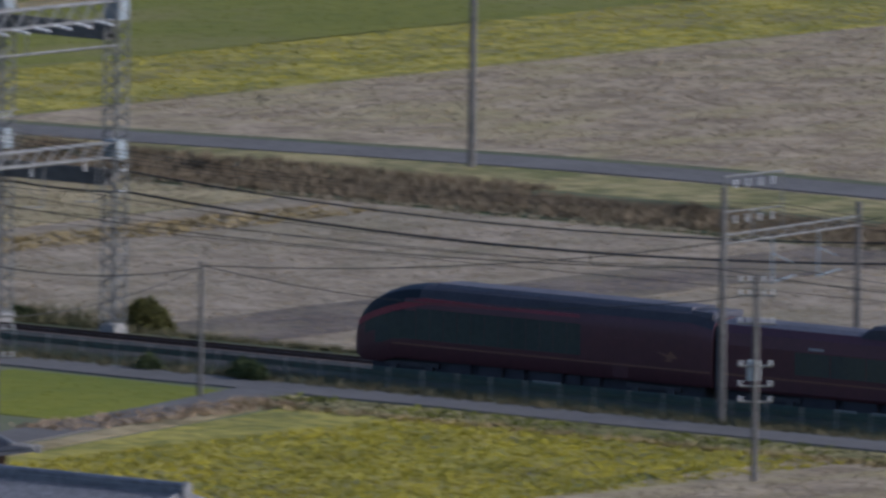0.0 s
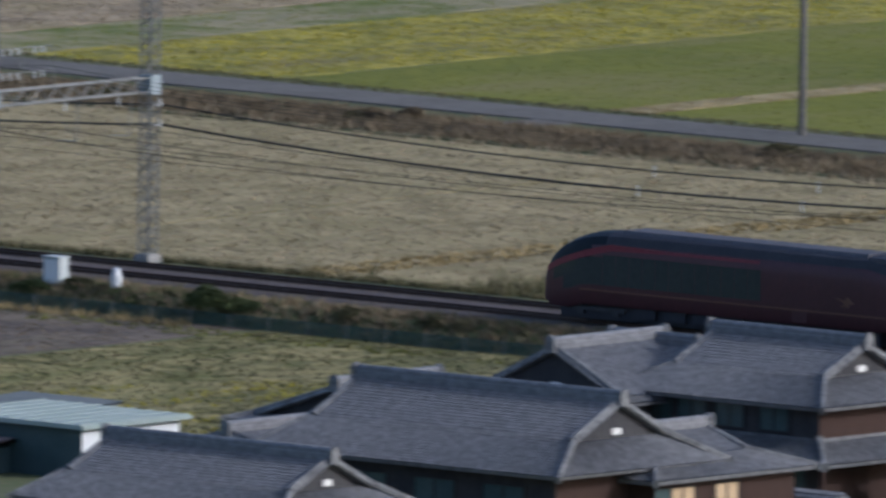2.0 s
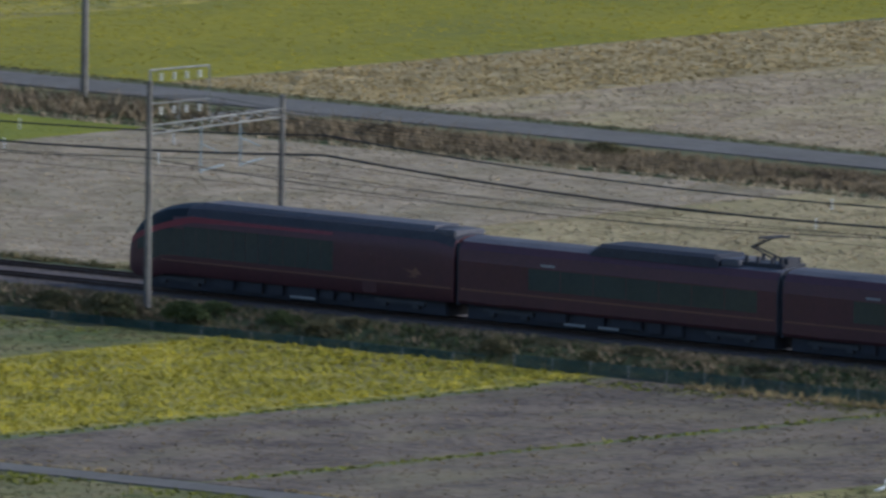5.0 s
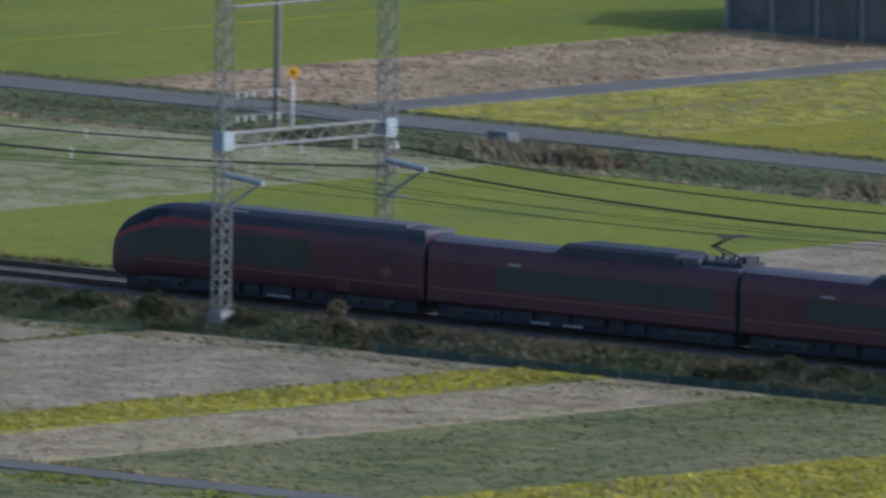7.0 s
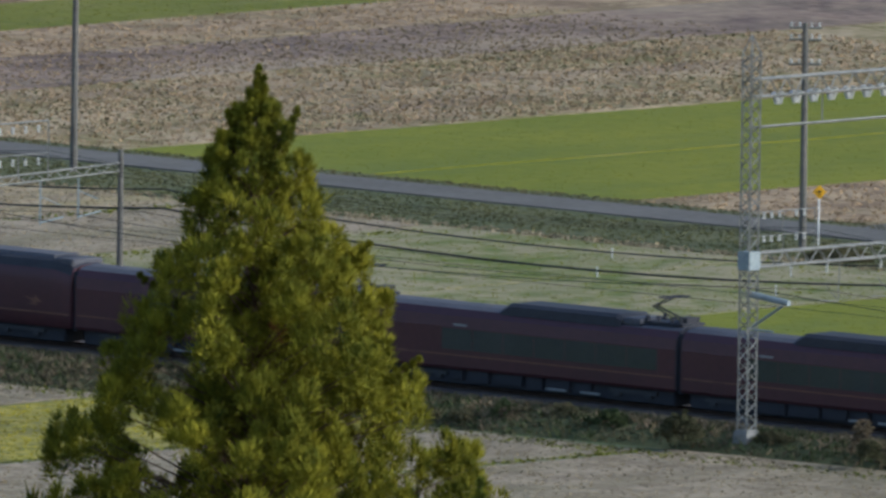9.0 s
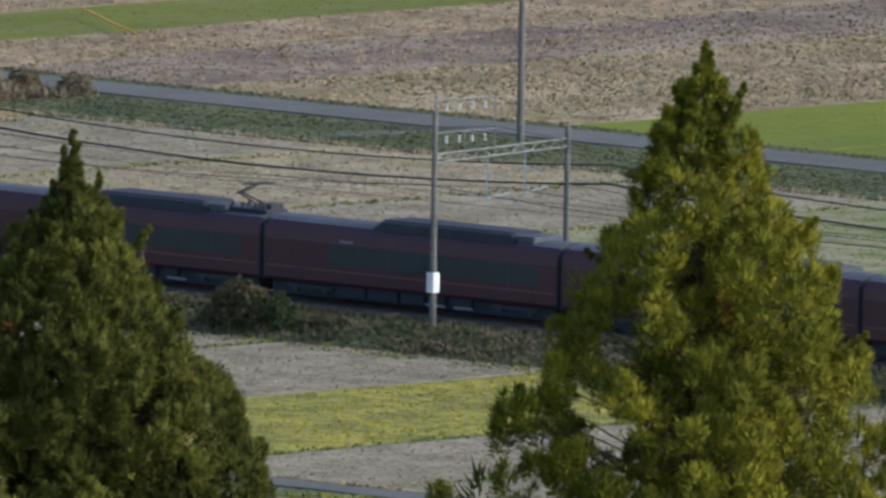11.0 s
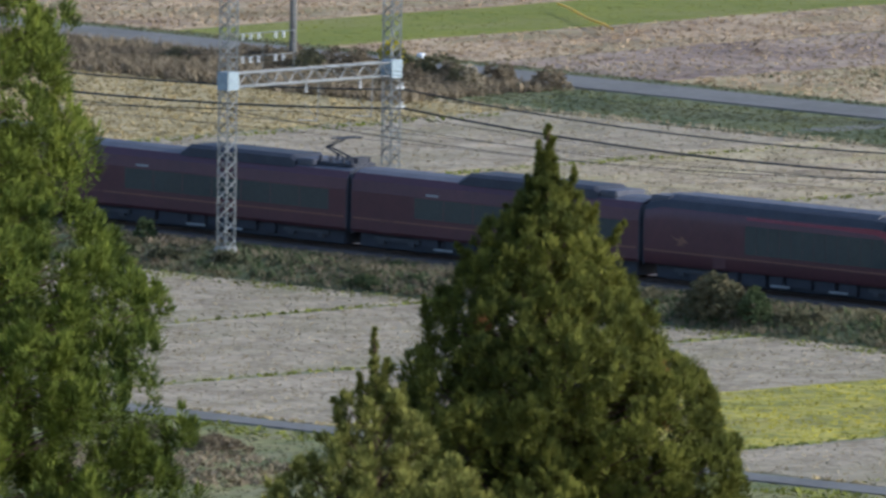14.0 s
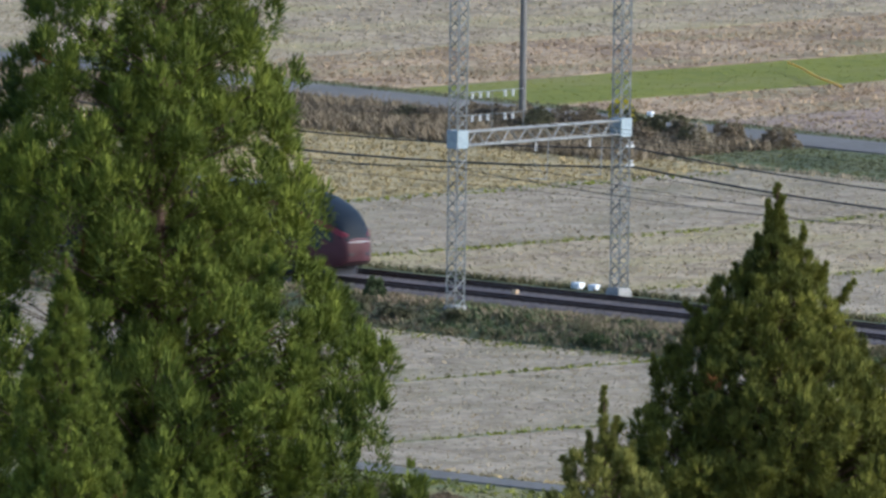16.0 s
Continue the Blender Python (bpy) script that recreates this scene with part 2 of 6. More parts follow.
def shared(name, me, m, parent=None):
    ob = new(name, me)
    ob.parent = parent
    ob.matrix_basis = m
    return ob


def empty(name, m=None):
    ob = new(name)
    if m:
        ob.matrix_basis = m
    return ob


def box(bm, x0, x1, y0, y1, z0, z1, bevel=0.0):
    vs = [bm.verts.new(p) for p in ((x0, y0, z0), (x1, y0, z0), (x1, y1, z0), (x0, y1, z0), (x0, y0, z1), (x1, y0, z1), (x1, y1, z1), (x0, y1, z1))]
    fs = [bm.faces.new([vs[i] for i in q]) for q in ((3, 2, 1, 0), (4, 5, 6, 7), (0, 1, 5, 4), (1, 2, 6, 5), (2, 3, 7, 6), (3, 0, 4, 7))]
    if bevel:
        bmesh.ops.bevel(bm, geom=list({e for f in fs for e in f.edges}), offset=bevel, segments=2, affect="EDGES")
    return fs


def bar(bm, p, q, r, sides=4, r2=None):
    p, q = Vector(p), Vector(q)
    d = (q - p).normalized()
    a = d.orthogonal().normalized()
    b = d.cross(a)
    rings = []
    for c, rad in ((p, r), (q, r if r2 is None else r2)):
        rings.append([bm.verts.new(c + (a * math.cos(k * math.tau / sides + 0.785) + b * math.sin(k * math.tau / sides + 0.785)) * rad) for k in range(sides)])
    for k in range(sides):
        bm.faces.new((rings[0][k], rings[0][(k + 1) % sides], rings[1][(k + 1) % sides], rings[1][k]))
    bm.faces.new(rings[0][::-1])
    bm.faces.new(rings[1])


def loft(bm, rings, close=True, caps=True):
    vr = [[bm.verts.new(p) for p in r] for r in rings]
    n = len(vr[0])
    out = []
    for a, b in zip(vr, vr[1:]):
        for k in range(n if close else n - 1):
            out.append(bm.faces.new((a[k], a[(k + 1) % n], b[(k + 1) % n], b[k])))
    if caps:
        bm.faces.new(vr[0][::-1])
        bm.faces.new(vr[-1])
    return out


def mesh_from(name, verts, faces_n, mat, mats_idx=None):
    """A mesh out of a (n, k, 3) array of separate k-sided faces."""
    n, k, _ = verts.shape
    me = bpy.data.meshes.new(name)
    me.vertices.add(n * k)
    me.vertices.foreach_set("co", verts.astype(np.float32).ravel())
    me.loops.add(n * k)
    me.loops.foreach_set("vertex_index", np.arange(n * k, dtype=np.int32))
    me.polygons.add(n)
    me.polygons.foreach_set("loop_start", np.arange(0, n * k, k, dtype=np.int32))
    me.update(calc_edges=True)
    me.materials.append(mat)
    return me


# ---- terrain ----
def smooth(a, b, v):
    t = min(1.0, max(0.0, (v - a) / (b - a)))
    return t * t * (3 - 2 * t)


def height(x, y):
    """Flat fields, a low terrace under the houses, and the hill from which the view is taken."""
    z = smooth(150, 176, x) * smooth(-135, -110, y) * (1 - smooth(-4, 0, y))
    s = math.hypot(x - EYE.x, y - EYE.y)
    hill = 205 - 0.13 * s if s < 520 else 137.4 - 0.36 * (s - 520)
    back = smooth(-200, 600, (x - EYE.x) * 0.69 - (y - EYE.y) * 0.72)
    return max(z, hill + back * 25, -0.0) if s < 1100 else z


def ground_sheet():
    xs = sorted({*range(-5200, -400, 400), *range(-400, 420, 20), *range(420, 2600, 60), *range(2600, 6200, 400), 150, 156, 163, 170, 176})
    ys = sorted({*range(-6000, -2400, 400), *range(-2400, -200, 60), *range(-200, 320, 20), *range(320, 5600, 400), -135, -126, -118, -110, -6, -4, -2, 0})
    bm = bmesh.new()
    g = [[bm.verts.new((x, y, height(x, y))) for y in ys] for x in xs]
    for i in range(len(xs) - 1):
        for j in range(len(ys) - 1):
            f = bm.faces.new((g[i][j], g[i + 1][j], g[i + 1][j + 1], g[i][j + 1]))
            f.smooth = True
    tagged(part("ground", bm, M["ground"]), "flat farmland of dry grass rising to a hill", "ground", kind="structure")


ground_sheet()
LIFT = [0.03]


def patch(name, x0, x1, y0, y1, mat, label, category="field", lift=None, skew=0.0):
    """A piece of ground laid on the sheet; its far edge is set over by skew metres."""
    nx, ny = max(1, int((x1 - x0) / 6)), max(1, int((y1 - y0) / 8))
    bm = bmesh.new()
    rnd = random.Random(int(x0 * 7 + y0 * 3))
    g = []
    for i in range(nx + 1):
        row = []
        for j in range(ny + 1):
            x, y = x0 + (x1 - x0) * i / nx + skew * j / ny, y0 + (y1 - y0) * j / ny
            if i in (0, nx):
                x += rnd.uniform(-0.25, 0.25)
            if j in (0, ny):
                y += rnd.uniform(-0.3, 0.3)
            row.append(bm.verts.new((x, y, height(x, y) + (lift or LIFT[0]))))
        g.append(row)
    for i in range(nx):
        for j in range(ny):
            bm.faces.new((g[i][j], g[i + 1][j], g[i + 1][j + 1], g[i][j + 1]))
    ret = bmesh.ops.extrude_face_region(bm, geom=[e for e in bm.edges if e.is_boundary])
    for v in ret["geom"]:
        if isinstance(v, bmesh.types.BMVert):
            v.co.z -= 0.4
    return tagged(part(name, bm, mat), label, category, kind="structure")


def tufts(name, x0, x1, y0, y1, per_m2, h, w, mat, label, rows=0.0, seed=1, zfun=None, lean=0.8, blades=2, clump=0.0):
    """Scattered blades of grass or stubble, one object."""
    r = np.random.RandomState(seed)
    n = int((x1 - x0) * (y1 - y0) * per_m2)
    x, y = r.uniform(x0, x1, n), r.uniform(y0, y1, n)
    if rows:
        x = np.round(x / rows) * rows + r.normal(0, rows * 0.12, n)
    if clump:
        keep = np.array([noise.noise((a * clump, b * clump * 0.4, seed)) for a, b in zip(x, y)]) > r.uniform(-0.25, 0.2, n)
        x, y = x[keep], y[keep]
        n = len(x)
    if zfun:
        keep = y > np.array([foot(a) for a in x])
        x, y, n = x[keep], y[keep], int(keep.sum())
    z = np.array([(zfun or height)(a, b) for a, b in zip(x, y)])
    hh = h * r.uniform(0.5, 1.3, n)
    out = np.zeros((n, blades, 3, 3))
    for k in range(blades):
        a = r.uniform(0, math.tau, n)
        dx, dy = np.cos(a) * w * 0.5, np.sin(a) * w * 0.5
        ox, oy = r.normal(0, w * 0.4, n), r.normal(0, w * 0.4, n)
        out[:, k, 0] = np.stack([x + ox - dx, y + oy - dy, z], -1)
        out[:, k, 1] = np.stack([x + ox + dx, y + oy + dy, z], -1)
        out[:, k, 2] = np.stack([x + ox + r.normal(0, lean, n) * hh, y + oy + r.normal(0, lean, n) * hh, z + hh], -1)
    ob = new(name, mesh_from(name, out.reshape(-1, 3, 3), 3, mat))
    return tagged(ob, label, "grass", kind="stuff")


LOOKS = {  # ground, blades, per square metre, height, width, row spacing
    "tan": ("tan", "straw", 3.6, 0.14, 0.15, 0.3, "stubble field of cut rice, pale and dry", "pale rice stubble standing in rows"),
    "grey": ("grey_tan", "straw", 3.0, 0.12, 0.15, 0.3, "bleached stubble field of cut rice", "short bleached rice stubble"),
    "green": ("green", "grass_blade", 2.8, 0.08, 0.12, 0.0, "field of even young green grass", "young green blades of grass"),
    "bright": ("bright_green", "bright_blade", 2.4, 0.07, 0.1, 0.0, "bright green field of fresh grass", "fresh bright green blades of grass"),
    "yellow": ("yellow_green", "yellow_blade", 9.0, 0.2, 0.15, 0.0, "field overgrown with yellowing grass", "tufts of yellow-green regrown rice"),
    "mixed": ("yellow_green", "yellow_blade", 5.0, 0.13, 0.13, 0.3, "mottled field of regrown yellow-green rice", "mottled green tufts of regrown rice"),
    "tan_yellow": ("tan_yellow", "straw", 3.6, 0.14, 0.16, 0.3, "stubble field tinged with yellow grass", "pale rice stubble standing in rows"),
    "pale": ("pale_green", "bright_blade", 3.0, 0.09, 0.13, 0.0, "patchy field of pale green grass and stubble", "thin fresh blades among stubble"),
    "far_yellow": ("far_yellow", "yellow_blade", 4.0, 0.11, 0.12, 0.0, "smooth bright yellow-green field", "short yellow-green blades"),
    "weedy": ("weedy_ground", "weed", 4.0, 0.15, 0.15, 0.0, "half-wild field of tan grass and yellow weeds", "yellow-green weeds among dry grass"),
    "fallow": ("fallow", "reed_blade", 3.5, 0.17, 0.17, 0.0, "fallow field of tan grass with green patches", "tan and green fallow grass"),
    "plough_red": ("fallow_brown", "brown_weed", 2.5, 0.12, 0.16, 0.0, "purple-brown field of bare weedy soil", "low withered brown weeds"),
    "dull": ("dull_green", "weed", 3.5, 0.13, 0.13, 0.0, "dull green field of low weeds", "low weeds, green and brown"),
    "plough": ("plough", "brown_weed", 1.6, 0.12, 0.16, 0.0, "dark ploughed field with bare soil", "sparse withered weeds on bare soil"),
    "gold": ("gold", "gold_blade", 5.0, 0.18, 0.17, 0.0, "patch of golden dead grass", "golden dead grass in thick tufts"),
    "reed": ("reed", "reed_blade", 3.5, 0.16, 0.17, 0.0, "fallow field of dry reeds", "dry reeds, tan and brown"),
}


def field(look_name, x0, x1, y0, y1, grown=None, skew=0.0):
    g, b, per, h, w, rows, lab, lab2 = LOOKS[look_name]
    patch("field", x0, x1, y0, y1, M[g], lab, skew=skew)
    a, c = grown or (y0, y1)
    tufts("stubble" if b == "straw" else "grass", x0 + 0.3, x1 - 0.3, a, c, per, h, w, M[b], lab2, rows, int(abs(x0 * 3 + y0)) + 1, clump=0.0)


# beyond the far road, strip by strip along the line
for k, x0, x1 in (("tan", 114, 200), ("mixed", 99, 114), ("green", 79.5, 99), ("green", 56, 77), ("mixed", 39, 55.7), ("pale", 31, 38.7), ("tan", -3, 30.8),
                  ("gold", -19.5, -3.2), ("far_yellow", -48, -20), ("mixed", -66, -48.2), ("reed", -87, -70), ("bright", -123, -87.2), ("reed", -176, -165), ("plough_red", -164.8, -151), ("fallow", -150.8, -123.2),
                  ("green", -187.5, -176.3), ("reed", -204, -187.8), ("tan", -260, -204.2)):
    field(k, x0, x1, 86.5, 215, (86.5 + (9 if x1 > 115 else 3.0 if x1 > 100 else 0), 165))
patch("path", 77, 79.5, 86, 215, M["gold"], "narrow field path of trodden dry grass", "path", lift=0.06)
tufts("grass", 76.8, 79.7, 86, 190, 8, 0.12, 0.15, M["gold_blade"], "dry grass along the field path", seed=5)
patch("lane", -69.6, -66.4, 84, 215, M["asphalt"], "narrow worn asphalt lane between fields", "road", lift=0.07)
# between the line and the far road
for k, x0, x1 in (("grey", 150, 260), ("tan_yellow", 100, 149.7), ("tan_yellow", 42, 99.7), ("grey", -2, 41.7), ("bright", -40.5, -2.3), ("pale", -58, -40.8), ("pale", -82, -58.3),
                  ("grey", -99, -82.4), ("tan", -120, -99.3), ("grey", -142, -120.5), ("gold", -240, -142.8)):
    field(k, x0, x1, 11, 68.5, skew=-2.0)
for i, (x0, x1) in enumerate(((118.2, 121.4), (152, 156))):
    tufts("grass", x0, x1, 12, 66, 7, 0.2, 0.24, M["gold_blade"], "strip of golden grass in the stubble", seed=80 + i)
patch("field", 182.4, 190.5, 13, 69, M["plough"], "band of dark bare soil in the stubble", lift=0.05, skew=-2.0)
for i, (x0, x1, y0, y1, k, lab) in enumerate(((-204, -188, 88, 150, "reed_blade", "clumps of pale dry reeds"), (-176, -152, 87, 160, "reed_blade", "clumps of pale dry reeds"), (-151, -124, 87, 165, "reed_blade", "clumps of pale dry reeds"),
                                             (-151, -124, 92, 165, "weed", "yellow-green weeds among the reeds"), (-165, -150, 88, 160, "brown_weed", "dark withered weeds among the reeds"), (-86, -71, 87, 150, "reed_blade", "clumps of pale dry reeds"),
                                             (-141.5, -136, 139, 150, "fallow_brown", "patch of dark dead stalks"), (-19, -4, 87, 120, "gold_blade", "golden clumps of dead grass"), (-172, -155, 86.5, 92, "straw", "pale tall grass beside the road"))):
    tufts("grass", x0, x1, y0, y1, 1.8, 0.17, 0.17, M[k], lab, seed=900 + i, blades=2, clump=0.06)
patch("path", -105.5, -105.3, 86.5, 190, M["green"], "thin bank of grass across the field", "path", lift=0.1)
# near side of the line
for k, x0, x1 in (("grey", -160, -72.5), ("grey", -71.8, -50.6), ("grey", -49.8, -31), ("mixed", -30.7, -11), ("grey", -10, 4.3), ("grey", 5, 28.7), ("yellow", 29, 35.5),
                  ("tan", 36, 46), ("dull", 46.3, 68.7), ("yellow", 69, 93.5), ("plough", 95, 113.6), ("plough", 114.6, 135), ("weedy", 135.5, 172)):
    field(k, x0, x1, -57.5, -6.2 if x0 > 0 else -8.2, (-57.5, -6.9 if x0 > 0 else -9.0))
field("dull", -160, 150, -100, -61)
for x in (-72.2, -50.2, -10.5, 4.6, 28.8, 94.2, 114.1):
    tufts("grass", x - 0.5, x + 0.5, -57, -8.8, 5, 0.15, 0.22, M["grass_blade"], "green weeds along a field bank", seed=int(abs(x)) + 2)
for x in (-82.2, -99.1, -120.3, -142.4):
    tufts("grass", x - 0.6, x + 0.6, 12, 66, 5, 0.16, 0.22, M["grass_blade"], "green weeds along a field bank", seed=int(abs(x)) + 2)

tufts("grass", -160, 172, -11.0, -8.4, 5, 0.14, 0.2, M["grass_blade"], "green grass along the railway fence", seed=301, clump=0.25)
tufts("grass", -160, 172, -64.5, -61, 6, 0.2, 0.22, M["grass_blade"], "green grass along the farm track", seed=302, clump=0.2)
tufts("grass", -160, 172, -58.1, -57.3, 8, 0.18, 0.2, M["gold_blade"], "dry grass along the farm track", seed=303, clump=0.2)

# roads
def bend(x):
    """The far road swings away from the line near its start."""
    return 8.0 * smooth(104, 158, x)


def ribbon(name, x0, x1, y0, y1, mat, label, category, lift):
    """A strip of ground along the far road."""
    bm = bmesh.new()
    n = int((x1 - x0) / 6)
    rows = []
    for k in range(n + 1):
        x = x0 + (x1 - x0) * k / n
        b = bend(x)
        rows.append([(x, y0 + b - 0.05, lift - 0.4), (x, y0 + b, lift), (x, y1 + b, lift), (x, y1 + b + 0.05, lift - 0.4)])
    loft(bm, rows, close=False, caps=False)
    bmesh.ops.recalc_face_normals(bm, faces=bm.faces[:])
    for f in bm.faces:
        if abs(f.normal.z) > 0.5 and f.normal.z < 0:
            f.normal_flip()
    return tagged(part(name, bm, mat), label, category, kind="structure")


ribbon("road", -420, 420, 80.0, 84.6, M["asphalt"], "grey asphalt farm road with a slight bend", "road", 0.1)
patch("farm_track", -300, 172, -60.8, -58.2, M["asphalt"], "narrow grey concrete farm track", "road", lift=0.08)
patch("lane", 172, 420, -9.4, -6.2, M["asphalt"], "narrow grey lane beside the railway fence", "road", lift=0.08)
patch("lane", 217.5, 220.4, -48, -9.5, M["asphalt"], "side lane of pale worn concrete", "road", lift=0.075, skew=-8.3)
patch("verge", -420, 420, 69.2, 79.6, M["verge"], "overgrown bank along the farm road", "verge", lift=0.06)
ribbon("verge", -420, 420, 84.9, 86.3, M["verge"], "mown grass verge along the farm road", "verge", 0.06)
patch("verge", 104, 420, 79.7, 87.4, M["weedy_ground"], "overgrown bank along the bend of the road", "verge", lift=0.05)


# ---- railway ----
RAIL = 1.2
TRACKS = (0.0, 3.8)


def foot(x):
    """Where the near foot of the bank lies: further out towards the far end of the line."""
    return -8.8 + 2.2 * smooth(-30, 15, x)


def bank_height(x, y):
    """Height of the railway bank's top surface."""
    f = foot(x)
    pts = ((f, 0.0), (f * 0.45 - 2.0, 0.92), (-4.0, 0.95), (7.0, 0.95), (10.5, 0.1))
    for (a, za), (b, zb) in zip(pts, pts[1:]):
        if a <= y <= b:
            return max(za + (zb - za) * (y - a) / (b - a), height(x, y))
    return height(x, y)


def railway():
    bm = bmesh.new()
    rows = []
    for x in range(-600, 601, 15):
        f = foot(x)
        rows.append([(x, y, z) for y, z in ((f - 0.6, -0.3), (f, 0.02), (f * 0.45 - 2.0, 0.92), (-4.0, 0.95), (7.0, 0.95), (10.5, 0.1), (11.2, -0.3))])
    loft(bm, rows, close=False, caps=False)
    tagged(part("embankment", bm, M["verge"]), "low grassy railway embankment", "embankment", kind="structure")
    bm = bmesh.new()
    prof = [(-2.3, 0.9), (-1.6, 1.05), (5.4, 1.05), (6.1, 0.9)]
    loft(bm, [[(x, y, z) for y, z in prof] for x in range(-600, 601, 40)], close=False, caps=False)
    tagged(part("ballast", bm, M["ballast"]), "rust-brown crushed stone ballast under two tracks", "ballast", kind="structure")
    for c in TRACKS:
        tr = tagged(empty("railway_track"), "railway track of steel rails on concrete sleepers", "railway track", "pair of tracks")
        for s in (-0.53, 0.53):
            bm = bmesh.new()
            box(bm, -600, 600, c + s - 0.035, c + s + 0.035, 1.16, 1.2)
            box(bm, -600, 600, c + s - 0.01, c + s + 0.01, 1.08, 1.16)
            box(bm, -600, 600, c + s - 0.065, c + s + 0.065, 1.06, 1.08)
            part("rail", bm, M["rail"], tr)
        bm = bmesh.new()
        box(bm, -0.11, 0.11, -1.05, 1.05, 0.93, 1.075, 0.02)
        me = bpy.data.meshes.new("sleeper")
        bm.to_mesh(me)
        bm.free()
        me.materials.append(M["sleeper"])
        near = [-150 + 1.3 * k for k in range(280)]
        for x in near:
            shared("sleeper", me, pose(x, c, 0), tr)
        bm = bmesh.new()
        for k in range(280):
            box(bm, near[k] + 0.54, near[k] + 0.76, c - 1.05, c + 1.05, 0.95, 1.073)
        tagged(part("sleeper_rest", bm, M["sleeper"], tr), kind="stuff")


railway()


# ---- the train ----
CAR, NOSE = 20.5, 20.9
Z0 = 0.86
SIDE = [(1.34, 0.86), (1.40, 1.0), (1.40, 1.72), (1.40, 2.3), (1.40, 2.9), (1.33, 3.45), (1.12, 3.80), (0.70, 3.96), (0.0, 4.02)]


def ring(x, scale_y=1.0, top=None, low=None):
    pts = [(y * scale_y, z) for y, z in SIDE]
    if top is not None:
        lo = Z0 if low is None else low
        pts = [(y, lo + (z - Z0) * (top - lo) / (4.02 - Z0)) for y, z in pts]
    half = [(x, -y, z) for y, z in pts]
    return half + [(x, y, z) for y, z in reversed(pts[:-1])]


def decal(name, mat, parent, x0, x1, z0, z1, y=-1.404, d=0.02, label=""):
    """A thin panel let into each side of a car, as two parts."""
    for s in (1, -1):
        bm = bmesh.new()
        box(bm, x0, x1, *sorted((s * y, s * (y + d))), z0, z1)
        part(name, bm, mat, parent, label)


def bogies(parent, xs):
    for x in xs:
        for s in (-1, 1):
            bm = bmesh.new()
            box(bm, x - 1.6, x + 1.6, s * 1.12 - 0.07, s * 1.12 + 0.07, 0.52, 0.72, 0.02)
            for dx in (-1.05, 1.05):
                box(bm, x + dx - 0.22, x + dx + 0.22, s * 1.14 - 0.1, s * 1.14 + 0.1, 0.36, 0.60, 0.03)
            part("bogie_frame", bm, M["bogie_dark"], parent, "dark grey steel bogie frame")
        for dx in (-1.05, 1.05):
            bm = bmesh.new()
            for s in (-0.53, 0.53):
                bar(bm, (x + dx, s - 0.06, 0.43), (x + dx, s + 0.06, 0.43), 0.43, 20)
            bar(bm, (x + dx, -0.9, 0.43), (x + dx, 0.9, 0.43), 0.08, 8)
            part("wheelset", bm, M["underframe"], parent)


def under(parent, x0, x1, rnd):
    x = x0
    while x < x1 - 0.8:
        w = rnd.uniform(0.8, 2.2)
        w = min(w, x1 - x)
        bm = bmesh.new()
        box(bm, x, x + w - 0.12, -1.25, 1.25, rnd.uniform(0.22, 0.42), 0.9, 0.04)
        part("equipment_box", bm, M["underframe"], parent, "dark underfloor equipment")
        x += w + rnd.uniform(0.05, 0.4)
    for k in range(2):
        bm = bmesh.new()
        a = rnd.uniform(x0, x1 - 1.6)
        box(bm, a, a + 1.3, -1.31, -1.26, 0.30, 0.42, 0.01)
        part("step_panel", bm, M["bogie"], parent, "pale grey panel below the body")


